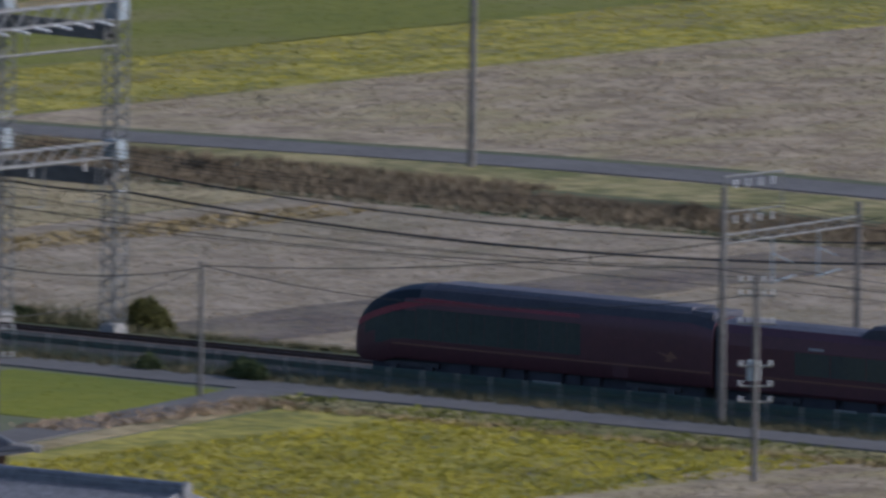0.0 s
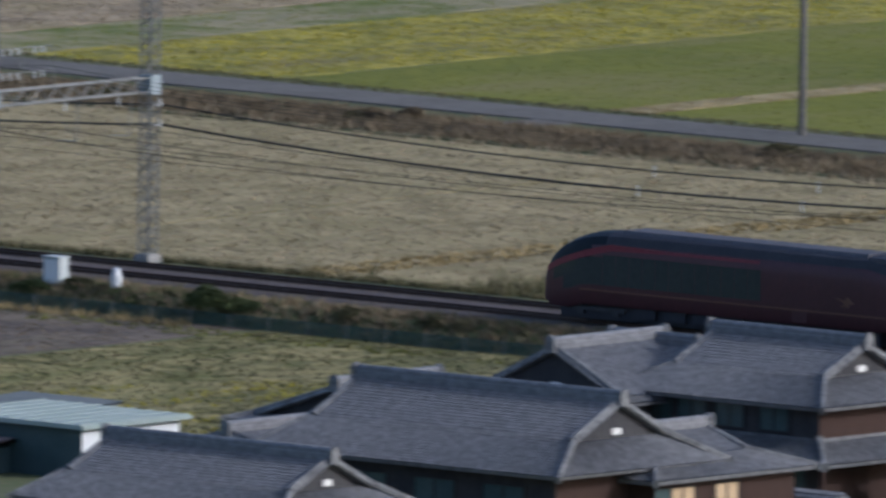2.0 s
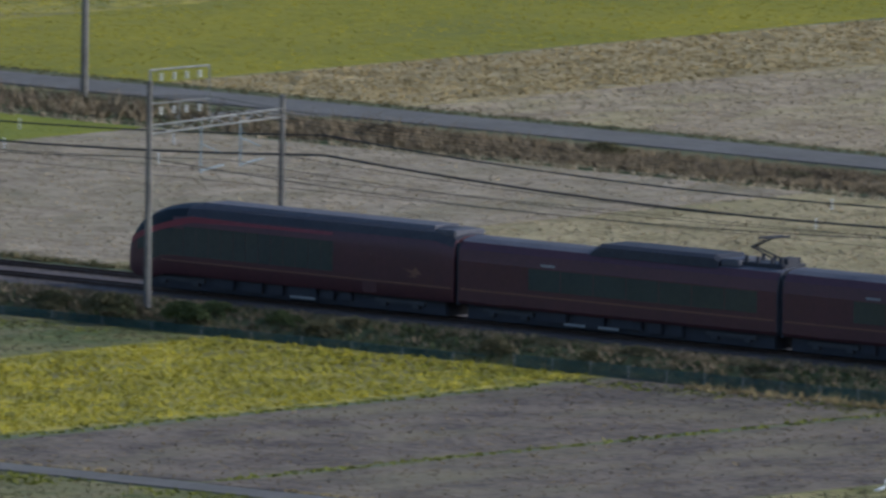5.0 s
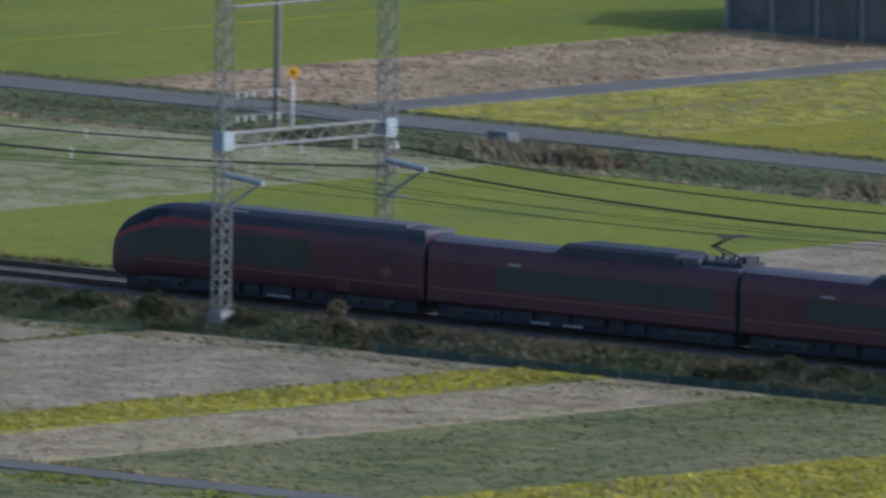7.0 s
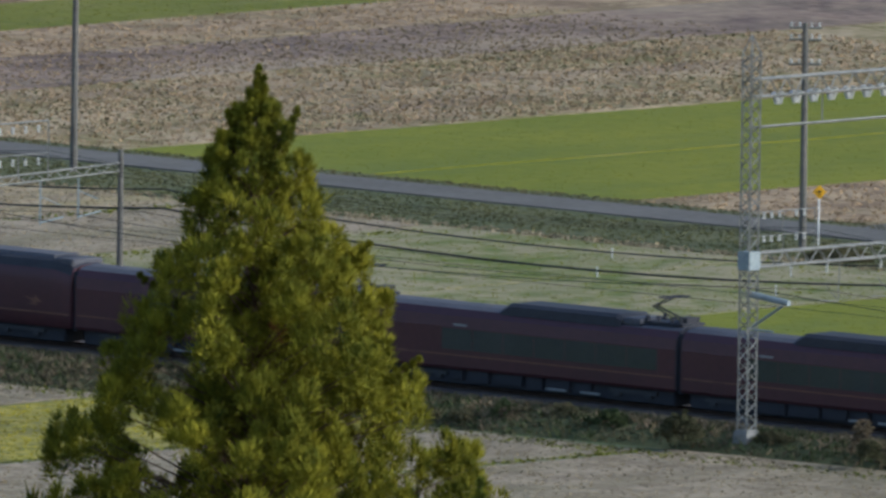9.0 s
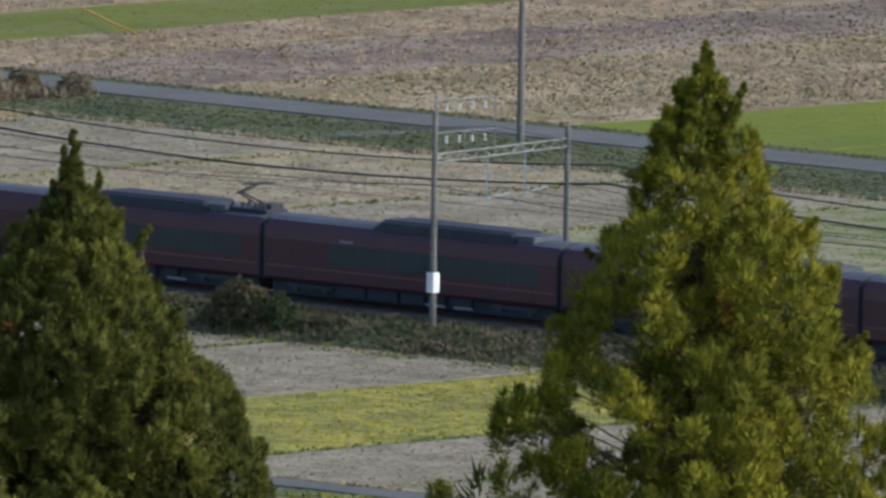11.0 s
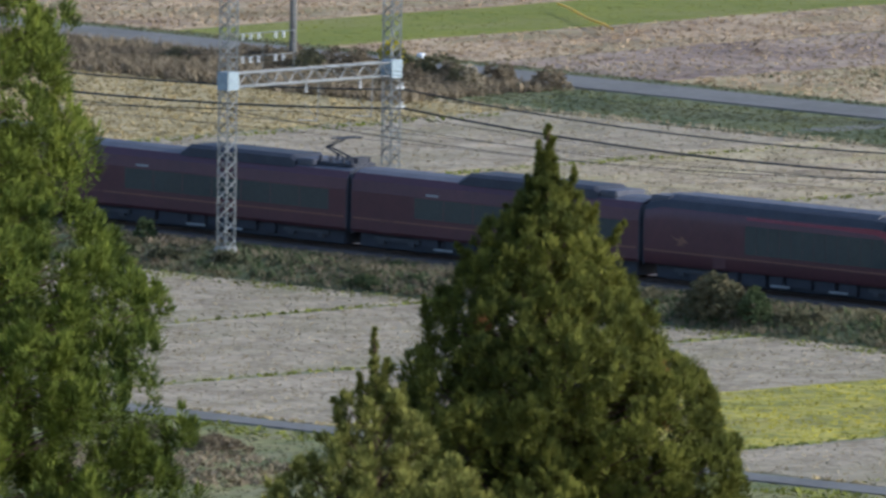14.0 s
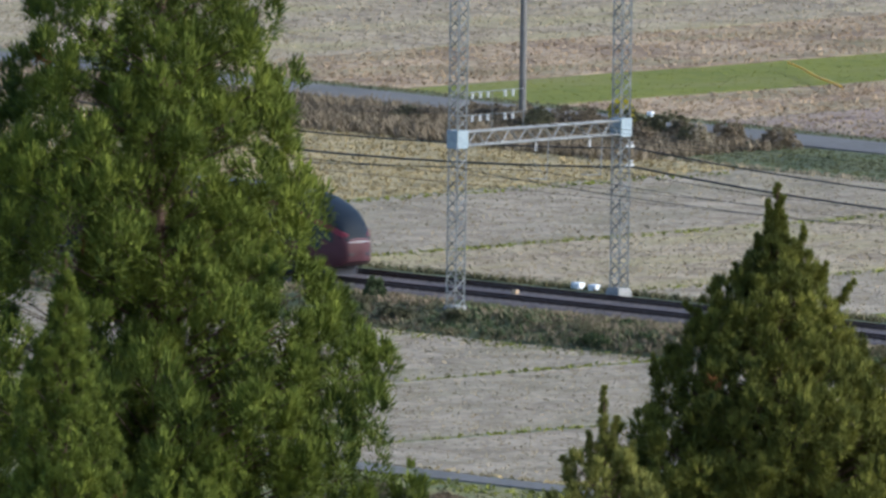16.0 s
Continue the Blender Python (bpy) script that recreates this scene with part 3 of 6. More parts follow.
def middle_car(train, x, panto, seed):
    rnd = random.Random(seed)
    bm = bmesh.new()
    loft(bm, [ring(x + 0.14, 0.95), ring(x + 0.2), ring(x + CAR - 0.2), ring(x + CAR - 0.14, 0.95)])
    for f in bm.faces:
        c = f.calc_center_median()
        # Slot 2 blackens the car ends: shade of the gap painted on.
        f.material_index = 1 if c.z > 3.84 and abs(c.y) < 1.0 else 2 if min(c.x - x, x + CAR - c.x) < 0.19 else 0
    car = part("middle_car", bm, [M["train_red"], M["train_roof"], M["train_black"]], train, "dark red carriage with a tinted window band and gold line")
    n = 7
    a, b = x + 4.6, x + CAR - 1.4
    for k in range(n):
        w = (b - a) / n
        decal("window", M["train_glass"], car, a + k * w + 0.03, a + (k + 1) * w - 0.03, 1.82, 2.85)
    decal("stripe", M["train_gold"], car, x + 0.35, x + CAR - 0.35, 1.52, 1.60, label="thin gold stripe along the side")
    decal("door", M["train_red"], car, x + 2.3, x + 3.15, 0.95, 2.75, d=0.008)
    decal("marker_panel", M["bogie"], car, x + 5.4, x + 6.3, 2.98, 3.1, y=-1.40, label="small pale destination panel")
    bm = bmesh.new()
    e0, e1 = (x + 8.2, x + 16.4) if panto else (x + 7.4, x + 17.2)
    loft(bm, [[(xx, -w, 3.72), (xx, -w + 0.03, z - 0.16), (xx, -w + 0.25, z), (xx, w - 0.25, z), (xx, w - 0.03, z - 0.16), (xx, w, 3.72)]
              for xx, w, z in ((e0, 1.15, 3.95), (e0 + 0.7, 1.2, 4.32), (e1 - 0.3, 1.2, 4.34), (e1, 1.15, 4.15))])
    part("roof_unit", bm, M["train_black"], car, "black roof-mounted air-conditioning fairing")
    bm = bmesh.new()
    box(bm, e1 + 0.03, e1 + 1.2, -1.05, 1.05, 3.85, 4.2, 0.06)
    part("vent_box", bm, M["train_roof"], car, "grey box at the end of the roof unit")
    bm = bmesh.new()
    box(bm, x + CAR - 0.13, x + CAR + 0.13, -1.2, 1.2, 0.75, 3.7, 0.03)
    part("gangway", bm, M["train_black"], car, "black bellows between two carriages")
    if panto:
        px = x + 18.6
        bm = bmesh.new()
        box(bm, px - 1.1, px + 1.6, -0.8, 0.8, 3.98, 4.12, 0.03)
        for dx in (-0.9, -0.2, 0.7, 1.3):
            bar(bm, (px + dx, -0.6, 4.1), (px + dx, -0.6, 4.4), 0.09, 8)
            bar(bm, (px + dx, 0.6, 4.1), (px + dx, 0.6, 4.4), 0.09, 8)
        box(bm, px + 0.9, px + 1.5, -0.4, 0.4, 4.1, 4.42, 0.04)
        part("pantograph_base", bm, M["train_black"], car)
        bm = bmesh.new()
        for s in (-0.25, 0.25):
            bar(bm, (px + 0.5, s, 4.3), (px - 1.0, s * 0.5, 4.78), 0.045)
            bar(bm, (px - 1.0, s * 0.5, 4.78), (px + 0.15, s, 5.3), 0.035)
        bar(bm, (px - 1.0, -0.2, 4.78), (px - 1.0, 0.2, 4.78), 0.05)
        bar(bm, (px + 0.15, -0.3, 5.3), (px + 0.15, 0.3, 5.3), 0.04)
        arm = part("pantograph", bm, M["underframe"], car, "raised single-arm pantograph")
        for dx in (0.05, 0.5):
            bm = bmesh.new()
            bar(bm, (px + dx, -0.85, 5.32), (px + dx, 0.85, 5.32), 0.05)
            part("contact_strip", bm, M["underframe"], arm)
    # Added solid block: keeps sunlit ballast from showing beneath the carriage.
    bm = bmesh.new()
    box(bm, x + 0.5, x + CAR - 0.5, -1.08, 1.08, 0.14, 0.9, 0.05)
    part("added_light_block", bm, M["underframe"], car)
    bogies(car, (x + 3.2, x + CAR - 3.2))
    under(car, x + 5.0, x + CAR - 5.0, rnd)
    return car


def nose_car(train, x, back, seed):
    """Streamlined end car; its tip is at x and it runs towards +x (back: turned round, for the tail)."""
    rnd = random.Random(seed)
    s = -1 if back else 1
    span = NOSE - 0.6 if back else NOSE

    def at(d):
        return x + s * (d - 0.5)

    stations = [0.0, 0.06, 0.15, 0.3, 0.5, 0.8, 1.1, 1.5, 2.0, 2.6, 3.3, 4.1, 5.2]
    rings = []
    for d in stations:
        top = float(np.interp(d, (0, 0.1, 0.25, 0.5, 0.8, 1.2, 1.8, 2.6, 3.6, 5.0), (1.85, 2.25, 2.6, 2.98, 3.27, 3.55, 3.85, 4.10, 4.27, 4.33)))
        wide = min(1.0, 0.52 + 0.48 * min(1.0, d / 2.4) ** 0.5)
        low = 0.62 + 0.30 * max(0.0, 1 - d / 0.9) ** 2 + 0.24 * smooth(1.8, 2.8, d)
        rings.append(ring(at(d), wide, top, low))
    rings += [ring(at(span - 0.9), 1.0, 4.33), ring(at(span + 0.3), 1.0, 4.05), ring(at(span + 0.36), 0.95, 4.0)]
    bm = bmesh.new()
    loft(bm, rings)
    bmesh.ops.recalc_face_normals(bm, faces=bm.faces[:])
    for f in bm.faces:
        f.smooth = True
        c = f.calc_center_median()
        d = (c.x - x) * s + 0.5
        pillar = 1.95 + 1.75 * (max(0.0, min(d, 4.4)) / 4.4) ** 0.62
        if d < 4.4 and c.z > pillar - 0.1 and d > 0.1:
            f.material_index = 3
        elif 0.8 < d < 3.0 and 1.75 < c.z < pillar:
            f.material_index = 1
        elif c.z > 3.75 and d > 4.4:
            f.material_index = 2
    for e in bm.edges:
        if len(e.link_faces) == 2 and e.calc_face_angle(0) > 0.6:
            e.smooth = False
    car = part("end_car", bm, [M["train_red"], M["train_glass"], M["train_black"], M["windscreen"]], train, "streamlined dark red end carriage with black glass nose")
    rail_x = [at(2.4 + 0.8 * k) for k in range(15)]
    for k in range(14):
        a, b = sorted((rail_x[k], rail_x[k + 1]))
        top = min(3.2, 2.75 + 0.16 * (k + 1))
        decal("window", M["train_glass"], car, a + 0.015, b - 0.015, 1.78, top, y=-1.406)
    a, b = sorted((at(2.6), at(span + 0.25)))
    decal("stripe", M["train_gold"], car, a, b, 1.50, 1.57, y=-1.406, label="thin gold stripe along the side")
    a, b = sorted((at(span - 5.4), at(span - 4.5)))
    decal("door", M["train_red"], car, a, b, 0.95, 2.75, d=0.008)
    for y in (-1, 1):
        bm = bmesh.new()
        c = at(span - 2.2)
        for pts in (((-0.62, 2.28), (0.1, 2.0), (0.28, 2.12)), ((-0.1, 1.95), (0.55, 2.05), (0.15, 2.35), (-0.05, 2.15)), ((-0.35, 1.88), (0.3, 1.88), (0.2, 1.98))):
            vs = [bm.verts.new((c + px, y * 1.407, pz)) for px, pz in pts]
            f = bm.faces.new(vs)
            ex = bmesh.ops.extrude_face_region(bm, geom=[f])
            for v in ex["geom"]:
                if isinstance(v, bmesh.types.BMVert):
                    v.co.y += y * 0.012
        part("emblem", bm, M["train_gold"], car, "pale gold emblem shape near the car's end")
    bm = bmesh.new()
    a, b = sorted((at(span - 1.2), at(span + 0.2)))
    box(bm, a, b, -1.1, 1.1, 3.9, 4.24, 0.08)
    part("vent_box", bm, M["train_roof"], car, "grey roof box at the car's inner end")
    bm = bmesh.new()
    a, b = sorted((at(4.8), at(span - 1.3)))
    loft(bm, [[(xx, -1.0, 4.05), (xx, -0.8, 4.36), (xx, 0.8, 4.36), (xx, 1.0, 4.05)] for xx in (a, b)])
    part("roof_unit", bm, M["train_roof"], car, "long flat grey roof fairing")
    bm = bmesh.new()
    for y in (-1, 1):
        bar(bm, (at(-0.02), 0, 1.88), (at(0.03), y * 0.66, 1.88), 0.03)
        bar(bm, (at(0.03), y * 0.66, 1.88), (at(0.3), y * 0.93, 1.92), 0.03)
    part("nose_strip", bm, M["porcelain"], car, "pale strip under the windscreen")
    for y in (-0.55, 0.55):
        bm = bmesh.new()
        box(bm, *sorted((at(-0.03), at(0.3))), y - 0.22, y + 0.22, 1.15, 1.38, 0.05)
        part("headlight", bm, M["bogie_dark"], car, "dark recessed lamp unit")
    for y in (-1, 1):
        bm = bmesh.new()
        trail = []
        for d in (0.12, 0.3, 0.6, 1.0, 1.5, 2.1, 2.8, 3.6, 4.5, 8.0, 13.5):
            z = 1.95 + 1.60 * (min(d, 4.4) / 4.4) ** 0.62
            wide = min(1.0, 0.52 + 0.48 * min(1.0, d / 2.4) ** 0.5)
            top = float(np.interp(d, (0, 0.1, 0.25, 0.5, 0.8, 1.2, 1.8, 2.6, 3.6, 5.0), (1.85, 2.25, 2.6, 2.98, 3.27, 3.55, 3.85, 4.10, 4.27, 4.33)))
            lo = 0.62 + 0.24 * smooth(1.8, 2.8, d)
            zn = Z0 + (z - lo) * (4.02 - Z0) / (top - lo)
            yy = float(np.interp(zn, [q[1] for q in SIDE], [q[0] for q in SIDE])) * wide
            half = 0.15 if d < 4.6 else 0.07
            trail.append([(at(d), y * (yy - 0.03), z - half), (at(d), y * (yy + 0.03), z - half), (at(d), y * (yy + 0.015), z + half), (at(d), y * (yy - 0.09), z + half)])
        loft(bm, trail)
        bmesh.ops.recalc_face_normals(bm, faces=bm.faces[:])
        part("nose_trim", bm, M["train_trim"], car, "red band round the windscreen and along the roof edge")
    # Same added block under the end car, so its underside stays dark.
    bm = bmesh.new()
    box(bm, *sorted((at(1.2), at(span - 0.3))), -1.08, 1.08, 0.14, 0.9, 0.05)
    part("added_light_block", bm, M["underframe"], car)
    bogies(car, (at(3.6), at(span - 3.2)))
    under(car, *sorted((at(5.8), at(span - 5.4))), rnd)
    return car


def build_train():
    train = tagged(empty("train"), "dark red eight-car electric express train with gold stripe", "train")
    nose_car(train, 0.0, False, 11)
    x = NOSE
    for k in range(6):
        middle_car(train, x, k in (0, 1, 4), 20 + k)
        x += CAR
    bm = bmesh.new()
    box(bm, NOSE - 0.13, NOSE + 0.13, -1.2, 1.2, 0.75, 3.7, 0.03)
    part("gangway", bm, M["train_black"], train, "black bellows between two carriages")
    nose_car(train, x + NOSE - 0.6, True, 31)
    return train


TRAIN = build_train()
TRAIN.matrix_basis = pose(209.4, 0, RAIL)


# ---- overhead line: gantries, poles and wires ----
def lattice(bm, x, y, z0, z1, w=0.7, panel=0.5, leg=0.06, thin=0.04):
    h = w / 2
    cor = [(-h, -h), (h, -h), (h, h), (-h, h)]
    for a, b in cor:
        bar(bm, (x + a, y + b, z0), (x + a, y + b, z1), leg)
    n = max(1, round((z1 - z0) / panel))
    st = (z1 - z0) / n
    for k in range(n):
        za, zb = z0 + k * st, z0 + (k + 1) * st
        for i in range(4):
            a, b = cor[i], cor[(i + 1) % 4]
            if k % 2:
                a, b = b, a
            bar(bm, (x + a[0], y + a[1], za), (x + b[0], y + b[1], zb), thin)


def lattice_beam(bm, x, y0, y1, z, hgt=0.68, w=0.5, panel=0.6):
    cor = [(-w / 2, -hgt / 2), (w / 2, -hgt / 2), (w / 2, hgt / 2), (-w / 2, hgt / 2)]
    for a, b in cor:
        bar(bm, (x + a, y0, z + b), (x + a, y1, z + b), 0.055)
    n = max(2, round((y1 - y0) / panel))
    for k in range(n):
        ya, yb = y0 + (y1 - y0) * k / n, y0 + (y1 - y0) * (k + 1) / n
        for i in range(4):
            a, b = cor[i], cor[(i + 1) % 4]
            if k % 2:
                a, b = b, a
            bar(bm, (x + a[0], ya, z + a[1]), (x + b[0], yb, z + b[1]), 0.035)


def insulator(bm, p, n=3, r=0.10, axis=(0, 0, -1), gap=0.13):
    """A string of n porcelain sheds turned in one piece."""
    p, d = Vector(p), Vector(axis).normalized()
    a = d.orthogonal().normalized()
    b = d.cross(a)
    rings = []
    for k in range(n):
        for f, q in ((0.0, 0.35), (0.12, 1.0), (0.5, 0.85), (0.62, 0.35)):
            c = p + d * ((k + f) * gap)
            rings.append([c + (a * math.cos(i * math.tau / 8) + b * math.sin(i * math.tau / 8)) * r * q for i in range(8)])
    loft(bm, rings)


def joint_boxes(g, x, ys, z, s=0.40):
    for y in ys:
        bm = bmesh.new()
        box(bm, x - s, x + s, y - s, y + s, z - 0.46, z + 0.46, 0.03)
        part("joint_plate", bm, M["plate"], g, "pale blue-grey gusset plates at the joint")


def footing(g, x, y, z):
    bm = bmesh.new()
    loft(bm, [[(x - a, y - a, zz), (x + a, y - a, zz), (x + a, y + a, zz), (x - a, y + a, zz)] for a, zz in ((0.5, z - 0.8), (0.46, z - 0.05), (0.38, z + 0.15))])
    part("footing", bm, M["concrete"], g, "pale concrete footing")


def gantry(x, ys, tops, beams, strut=None, near_base=1.0, width=0.62, lines=True, boxes=9, label="lattice steel railway gantry across two tracks"):
    g = tagged(empty("railway_gantry"), label, "railway gantry", "gantries along the line")
    for y, top in zip(ys, tops):
        z = near_base if y < 0 else 1.25
        bm = bmesh.new()
        lattice(bm, x, y, z, top, width)
        for a, b in ((-1, -1), (1, -1), (1, 1), (-1, 1)):
            bar(bm, (x + a * width / 2, y + b * width / 2, top), (x, y, top + 0.9 if y < 0 else top + 0.1), 0.05)
        part("column", bm, M["steel"], g)
        footing(g, x, y, z)
    for z in beams:
        bm = bmesh.new()
        lattice_beam(bm, x, ys[0] + 0.4, ys[-1] - 0.4, z, 0.68 if z < 12 else 0.85)
        part("beam", bm, M["steel"], g)
        if z < boxes + 2:
            joint_boxes(g, x, ys, z)
    if strut:
        bm = bmesh.new()
        bar(bm, (x, ys[0], strut), (x, ys[-1], strut), 0.07)
        bar(bm, (x, ys[0] + 5, strut), (x, ys[0] + 5, strut + 1.6), 0.05)
        part("strut", bm, M["steel"], g)
    if lines:
        z = beams[0]
        bm = bmesh.new()
        for dz in (1.15, 2.3):
            bar(bm, (x, ys[0], z + dz), (x, ys[0] + 4.6, z + dz), 0.025)
        for dy in (2.4, 4.6):
            bar(bm, (x, ys[0] + dy, z + 0.2), (x, ys[0] + dy, z + 2.3), 0.03)
        part("wire_rack", bm, M["steel"], g, "thin steel rack above the beam")
        for dz in (1.15, 2.3):
            for dy in (1.0, 1.55, 2.1, 3.3, 3.85):
                bm = bmesh.new()
                insulator(bm, (x, ys[0] + dy, z + dz - 0.03), 3, 0.10, gap=0.11)
                part("insulator", bm, M["porcelain"], g, "white porcelain insulator")
        for y in (0.0, 3.8):
            bm = bmesh.new()
            bar(bm, (x, y + 0.9, z - 0.2), (x + 0.2, y + 0.6, z - 2.3), 0.035)
            bar(bm, (x + 0.2, y + 0.6, z - 2.3), (x + 0.1, y - 0.7, z - 2.2), 0.03)
            bar(bm, (x + 0.2, y + 0.6, z - 2.3), (x, y - 0.2, z - 1.35), 0.025)
            part("registration_arm", bm, M["steel"], g, "thin steel arm holding the contact wire")
            bm = bmesh.new()
            insulator(bm, (x, y, z - 0.4), 4, 0.09)
            part("insulator", bm, M["porcelain"], g, "white porcelain insulator")
        for zz in (-1.0, -1.95):
            bm = bmesh.new()
            bar(bm, (x, ys[-1] + 0.3, z + zz), (x, ys[-1] + 0.95, z + zz), 0.04)
            insulator(bm, (x, ys[-1] + 0.75, z + zz + 0.25), 3, 0.09)
            part("bracket", bm, M["porcelain"], g, "bracket with white insulators")
    return g


NEAR, FAR = -5.5, 6.0
gantry(117.3, (NEAR, FAR), (20.5, 20.0), (9.35,))
g_c = gantry(8.5, (NEAR, FAR), (19.4, 18.3), (9.35, 17.7), strut=15.8)
for k in range(7):
    y = NEAR + 1.9 + k * 1.25
    for e in (-1, 1):
        bm = bmesh.new()
        insulator(bm, (8.5, y + e * 0.3, 17.4), 5, 0.17, axis=(0, -e * 0.45, -0.9))
        part("insulator", bm, M["porcelain"], g_c, "white porcelain insulator string")
for y in (NEAR, FAR):
    bm = bmesh.new()
    bar(bm, (8.5, y, 7.75), (11.0, y + 0.2, 7.45), 0.16, 10)
    bar(bm, (8.5, y, 6.0), (10.6, y + 0.2, 7.3), 0.07)
    bar(bm, (8.5, y, 6.05), (10.0, y + 0.2, 6.0), 0.05)
    part("tension_arm", bm, M["plate"], g_c, "thick pale tensioning arm with a brace")
gantry(-90.4, (NEAR, FAR), (19.5, 19.2), (9.45,), strut=17.0)
gantry(175.6, (NEAR, FAR), (12.9, 11.0), (9.45,), near_base=1.6, width=0.8)
gantry(182.2, (NEAR, FAR), (18.6, 18.4), (9.45, 15.9), boxes=20, near_base=1.4, width=0.8, lines=False)
g_y = gantry(189.0, (NEAR, FAR), (16.7, 16.6), (9.42, 15.85), boxes=20, near_base=1.3, width=0.8, strut=14.2)
for y, z, x0, x1 in ((NEAR, 7.9, 173.2, 189.0), (NEAR, 14.7, 182.2, 189.0), (FAR, 8.1, 175.6, 188.6), (FAR, 14.8, 181.4, 188.6), (NEAR, 6.7, 173.6, 175.6)):
    bm = bmesh.new()
    for dy in (-0.25, 0.25):
        box(bm, x0, x1, y + dy - 0.04, y + dy + 0.04, z - 0.36, z + 0.36)
    box(bm, x0, x1, y - 0.25, y + 0.25, z - 0.36, z - 0.28)
    part("side_beam", bm, M["pole"], g_y, "dark steel side beam joining the gantries")
for xx, z in ((182.2, 15.5), (189.0, 15.45)):
    for k in range(6):
        bm = bmesh.new()
        insulator(bm, (xx + 0.5, NEAR + 2 + k * 1.5, z), 6, 0.09, axis=Vector((0.99, 0, -0.1)), gap=0.16)
        part("insulator", bm, M["porcelain"], g_y, "white porcelain insulator string")
for x, y, z, w in ((176.4, 5.4, 10.2, 0.32), (177.6, 5.8, 10.1, 0.22), (177.2, 6.2, 9.7, 0.25)):
    bm = bmesh.new()
    box(bm, x - w, x + w, y - 0.25, y + 0.25, z - 0.28, z + 0.28, 0.08)
    part("switch_box", bm, M["pole"], g_y, "dark line-switch box on the gantry")
bm = bmesh.new()
box(bm, 188.5, 188.56, NEAR - 0.3, NEAR + 0.15, 3.1, 4.2)
part("sign_plate", bm, M["orange_wood"], g_y, "small weathered orange sign")


def pole_gantry(x, xf, label="thin pole gantry with a light lattice beam"):
    g = tagged(empty("pole_gantry"), label, "railway gantry", "gantries along the line")
    for xx, y, z0, z1 in ((x, NEAR, 0.9, 11.7), (xf, FAR, 1.1, 10.2)):
        bm = bmesh.new()
        bar(bm, (xx, y, z0), (xx, y, z1), 0.19, 12, 0.13)
        part("pole", bm, M["pole"], g, "round concrete pole")
    bm = bmesh.new()
    for zz in (9.55, 9.15):
        bar(bm, (x, NEAR, zz), (xf, FAR, zz), 0.05)
    for k in range(14):
        a, b = k / 14, (k + 1) / 14
        za, zb = (9.55, 9.15) if k % 2 else (9.15, 9.55)
        bar(bm, (x + (xf - x) * a, NEAR + 11.5 * a, za), (x + (xf - x) * b, NEAR + 11.5 * b, zb), 0.03)
    part("beam", bm, M["steel"], g)
    bm = bmesh.new()
    bar(bm, (x, NEAR, 12.2), (x, NEAR + 4.2, 12.2), 0.05)
    bar(bm, (x, NEAR + 4.2, 12.2), (x, NEAR + 4.2, 9.5), 0.05)
    bar(bm, (x, NEAR, 10.6), (x, NEAR + 4.2, 10.6), 0.04)
    bar(bm, (x, NEAR + 2.1, 10.6), (x, NEAR + 2.1, 9.4), 0.05)
    bar(bm, (x, NEAR, 11.6), (x, NEAR, 12.2), 0.08)
    part("wire_rack", bm, M["steel"], g, "steel rack above the beam")
    for z in (12.0, 10.4):
        for k in range(4):
            bm = bmesh.new()
            insulator(bm, (x, NEAR + 0.8 + k * 0.9, z), 3)
            part("insulator", bm, M["porcelain"], g, "white porcelain insulator")
    for y, xx in ((0.0, x - 0.6), (3.8, xf + 0.4)):
        bm = bmesh.new()
        bar(bm, (xx, y - 1.2, 9.2), (xx, y - 1.2, 7.0), 0.06)
        bar(bm, (xx, y - 1.2, 7.1), (xx, y + 0.4, 7.3), 0.045)
        bar(bm, (xx, y - 1.2, 8.4), (xx, y + 0.2, 7.9), 0.03)
        part("registration_arm", bm, M["plate"], g, "pale drop bracket holding the wires")
    return g


pole_gantry(63.3, 61.4)
g_d = pole_gantry(-42.9, -45.0)
bm = bmesh.new()
box(bm, -43.15, -42.65, NEAR - 0.24, NEAR + 0.24, 2.75, 3.75, 0.04)
part("sign_plate", bm, M["white_paint"], g_d, "small white plate round the pole")
pole_gantry(234.0, 232.6)

SPANS = [260, 234, 189, 182.2, 175.6, 117.3, 63.3, 8.5, -42.9, -90.4, -140, -190, -240]


def wire(y, z, sag, r, label, spans=SPANS, name="overhead_wire", mat="wire"):
    cu = bpy.data.curves.new(name, "CURVE")
    cu.dimensions, cu.bevel_depth, cu.bevel_resolution = "3D", r, 1
    pts = []
    for a, b in zip(spans, spans[1:]):
        for k in range(12):
            t = k / 12
            pts.append((a + (b - a) * t, y, z - sag * min(1.0, abs(a - b) / 50) * 4 * t * (1 - t)))
    pts.append((spans[-1], y, z))
    sp = cu.splines.new("POLY")
    sp.points.add(len(pts) - 1)
    for p, q in zip(sp.points, pts):
        p.co = (*q, 1)
    cu.materials.append(M[mat])
    tagged(new(name, cu), label, "wire", "overhead wires")


wire(6.9, 7.4, 0.9, 0.055, "thick black feeder cable along the gantries")
wire(6.9, 8.35, 0.9, 0.04, "black feeder cable along the gantries")
wire(-6.0, 8.1, 0.8, 0.02, "thin dark cable along the gantries")
for y in (0.0, 3.8):
    wire(y, 6.55, 0.03, 0.012, "thin contact wire over the track")
    wire(y, 7.6, 0.75, 0.014, "thin messenger wire over the track")
for k in range(4):
    wire(NEAR + 1.0 + k * 1.1, 10.7, 0.9, 0.011, "thin dark signal wire on the gantries")


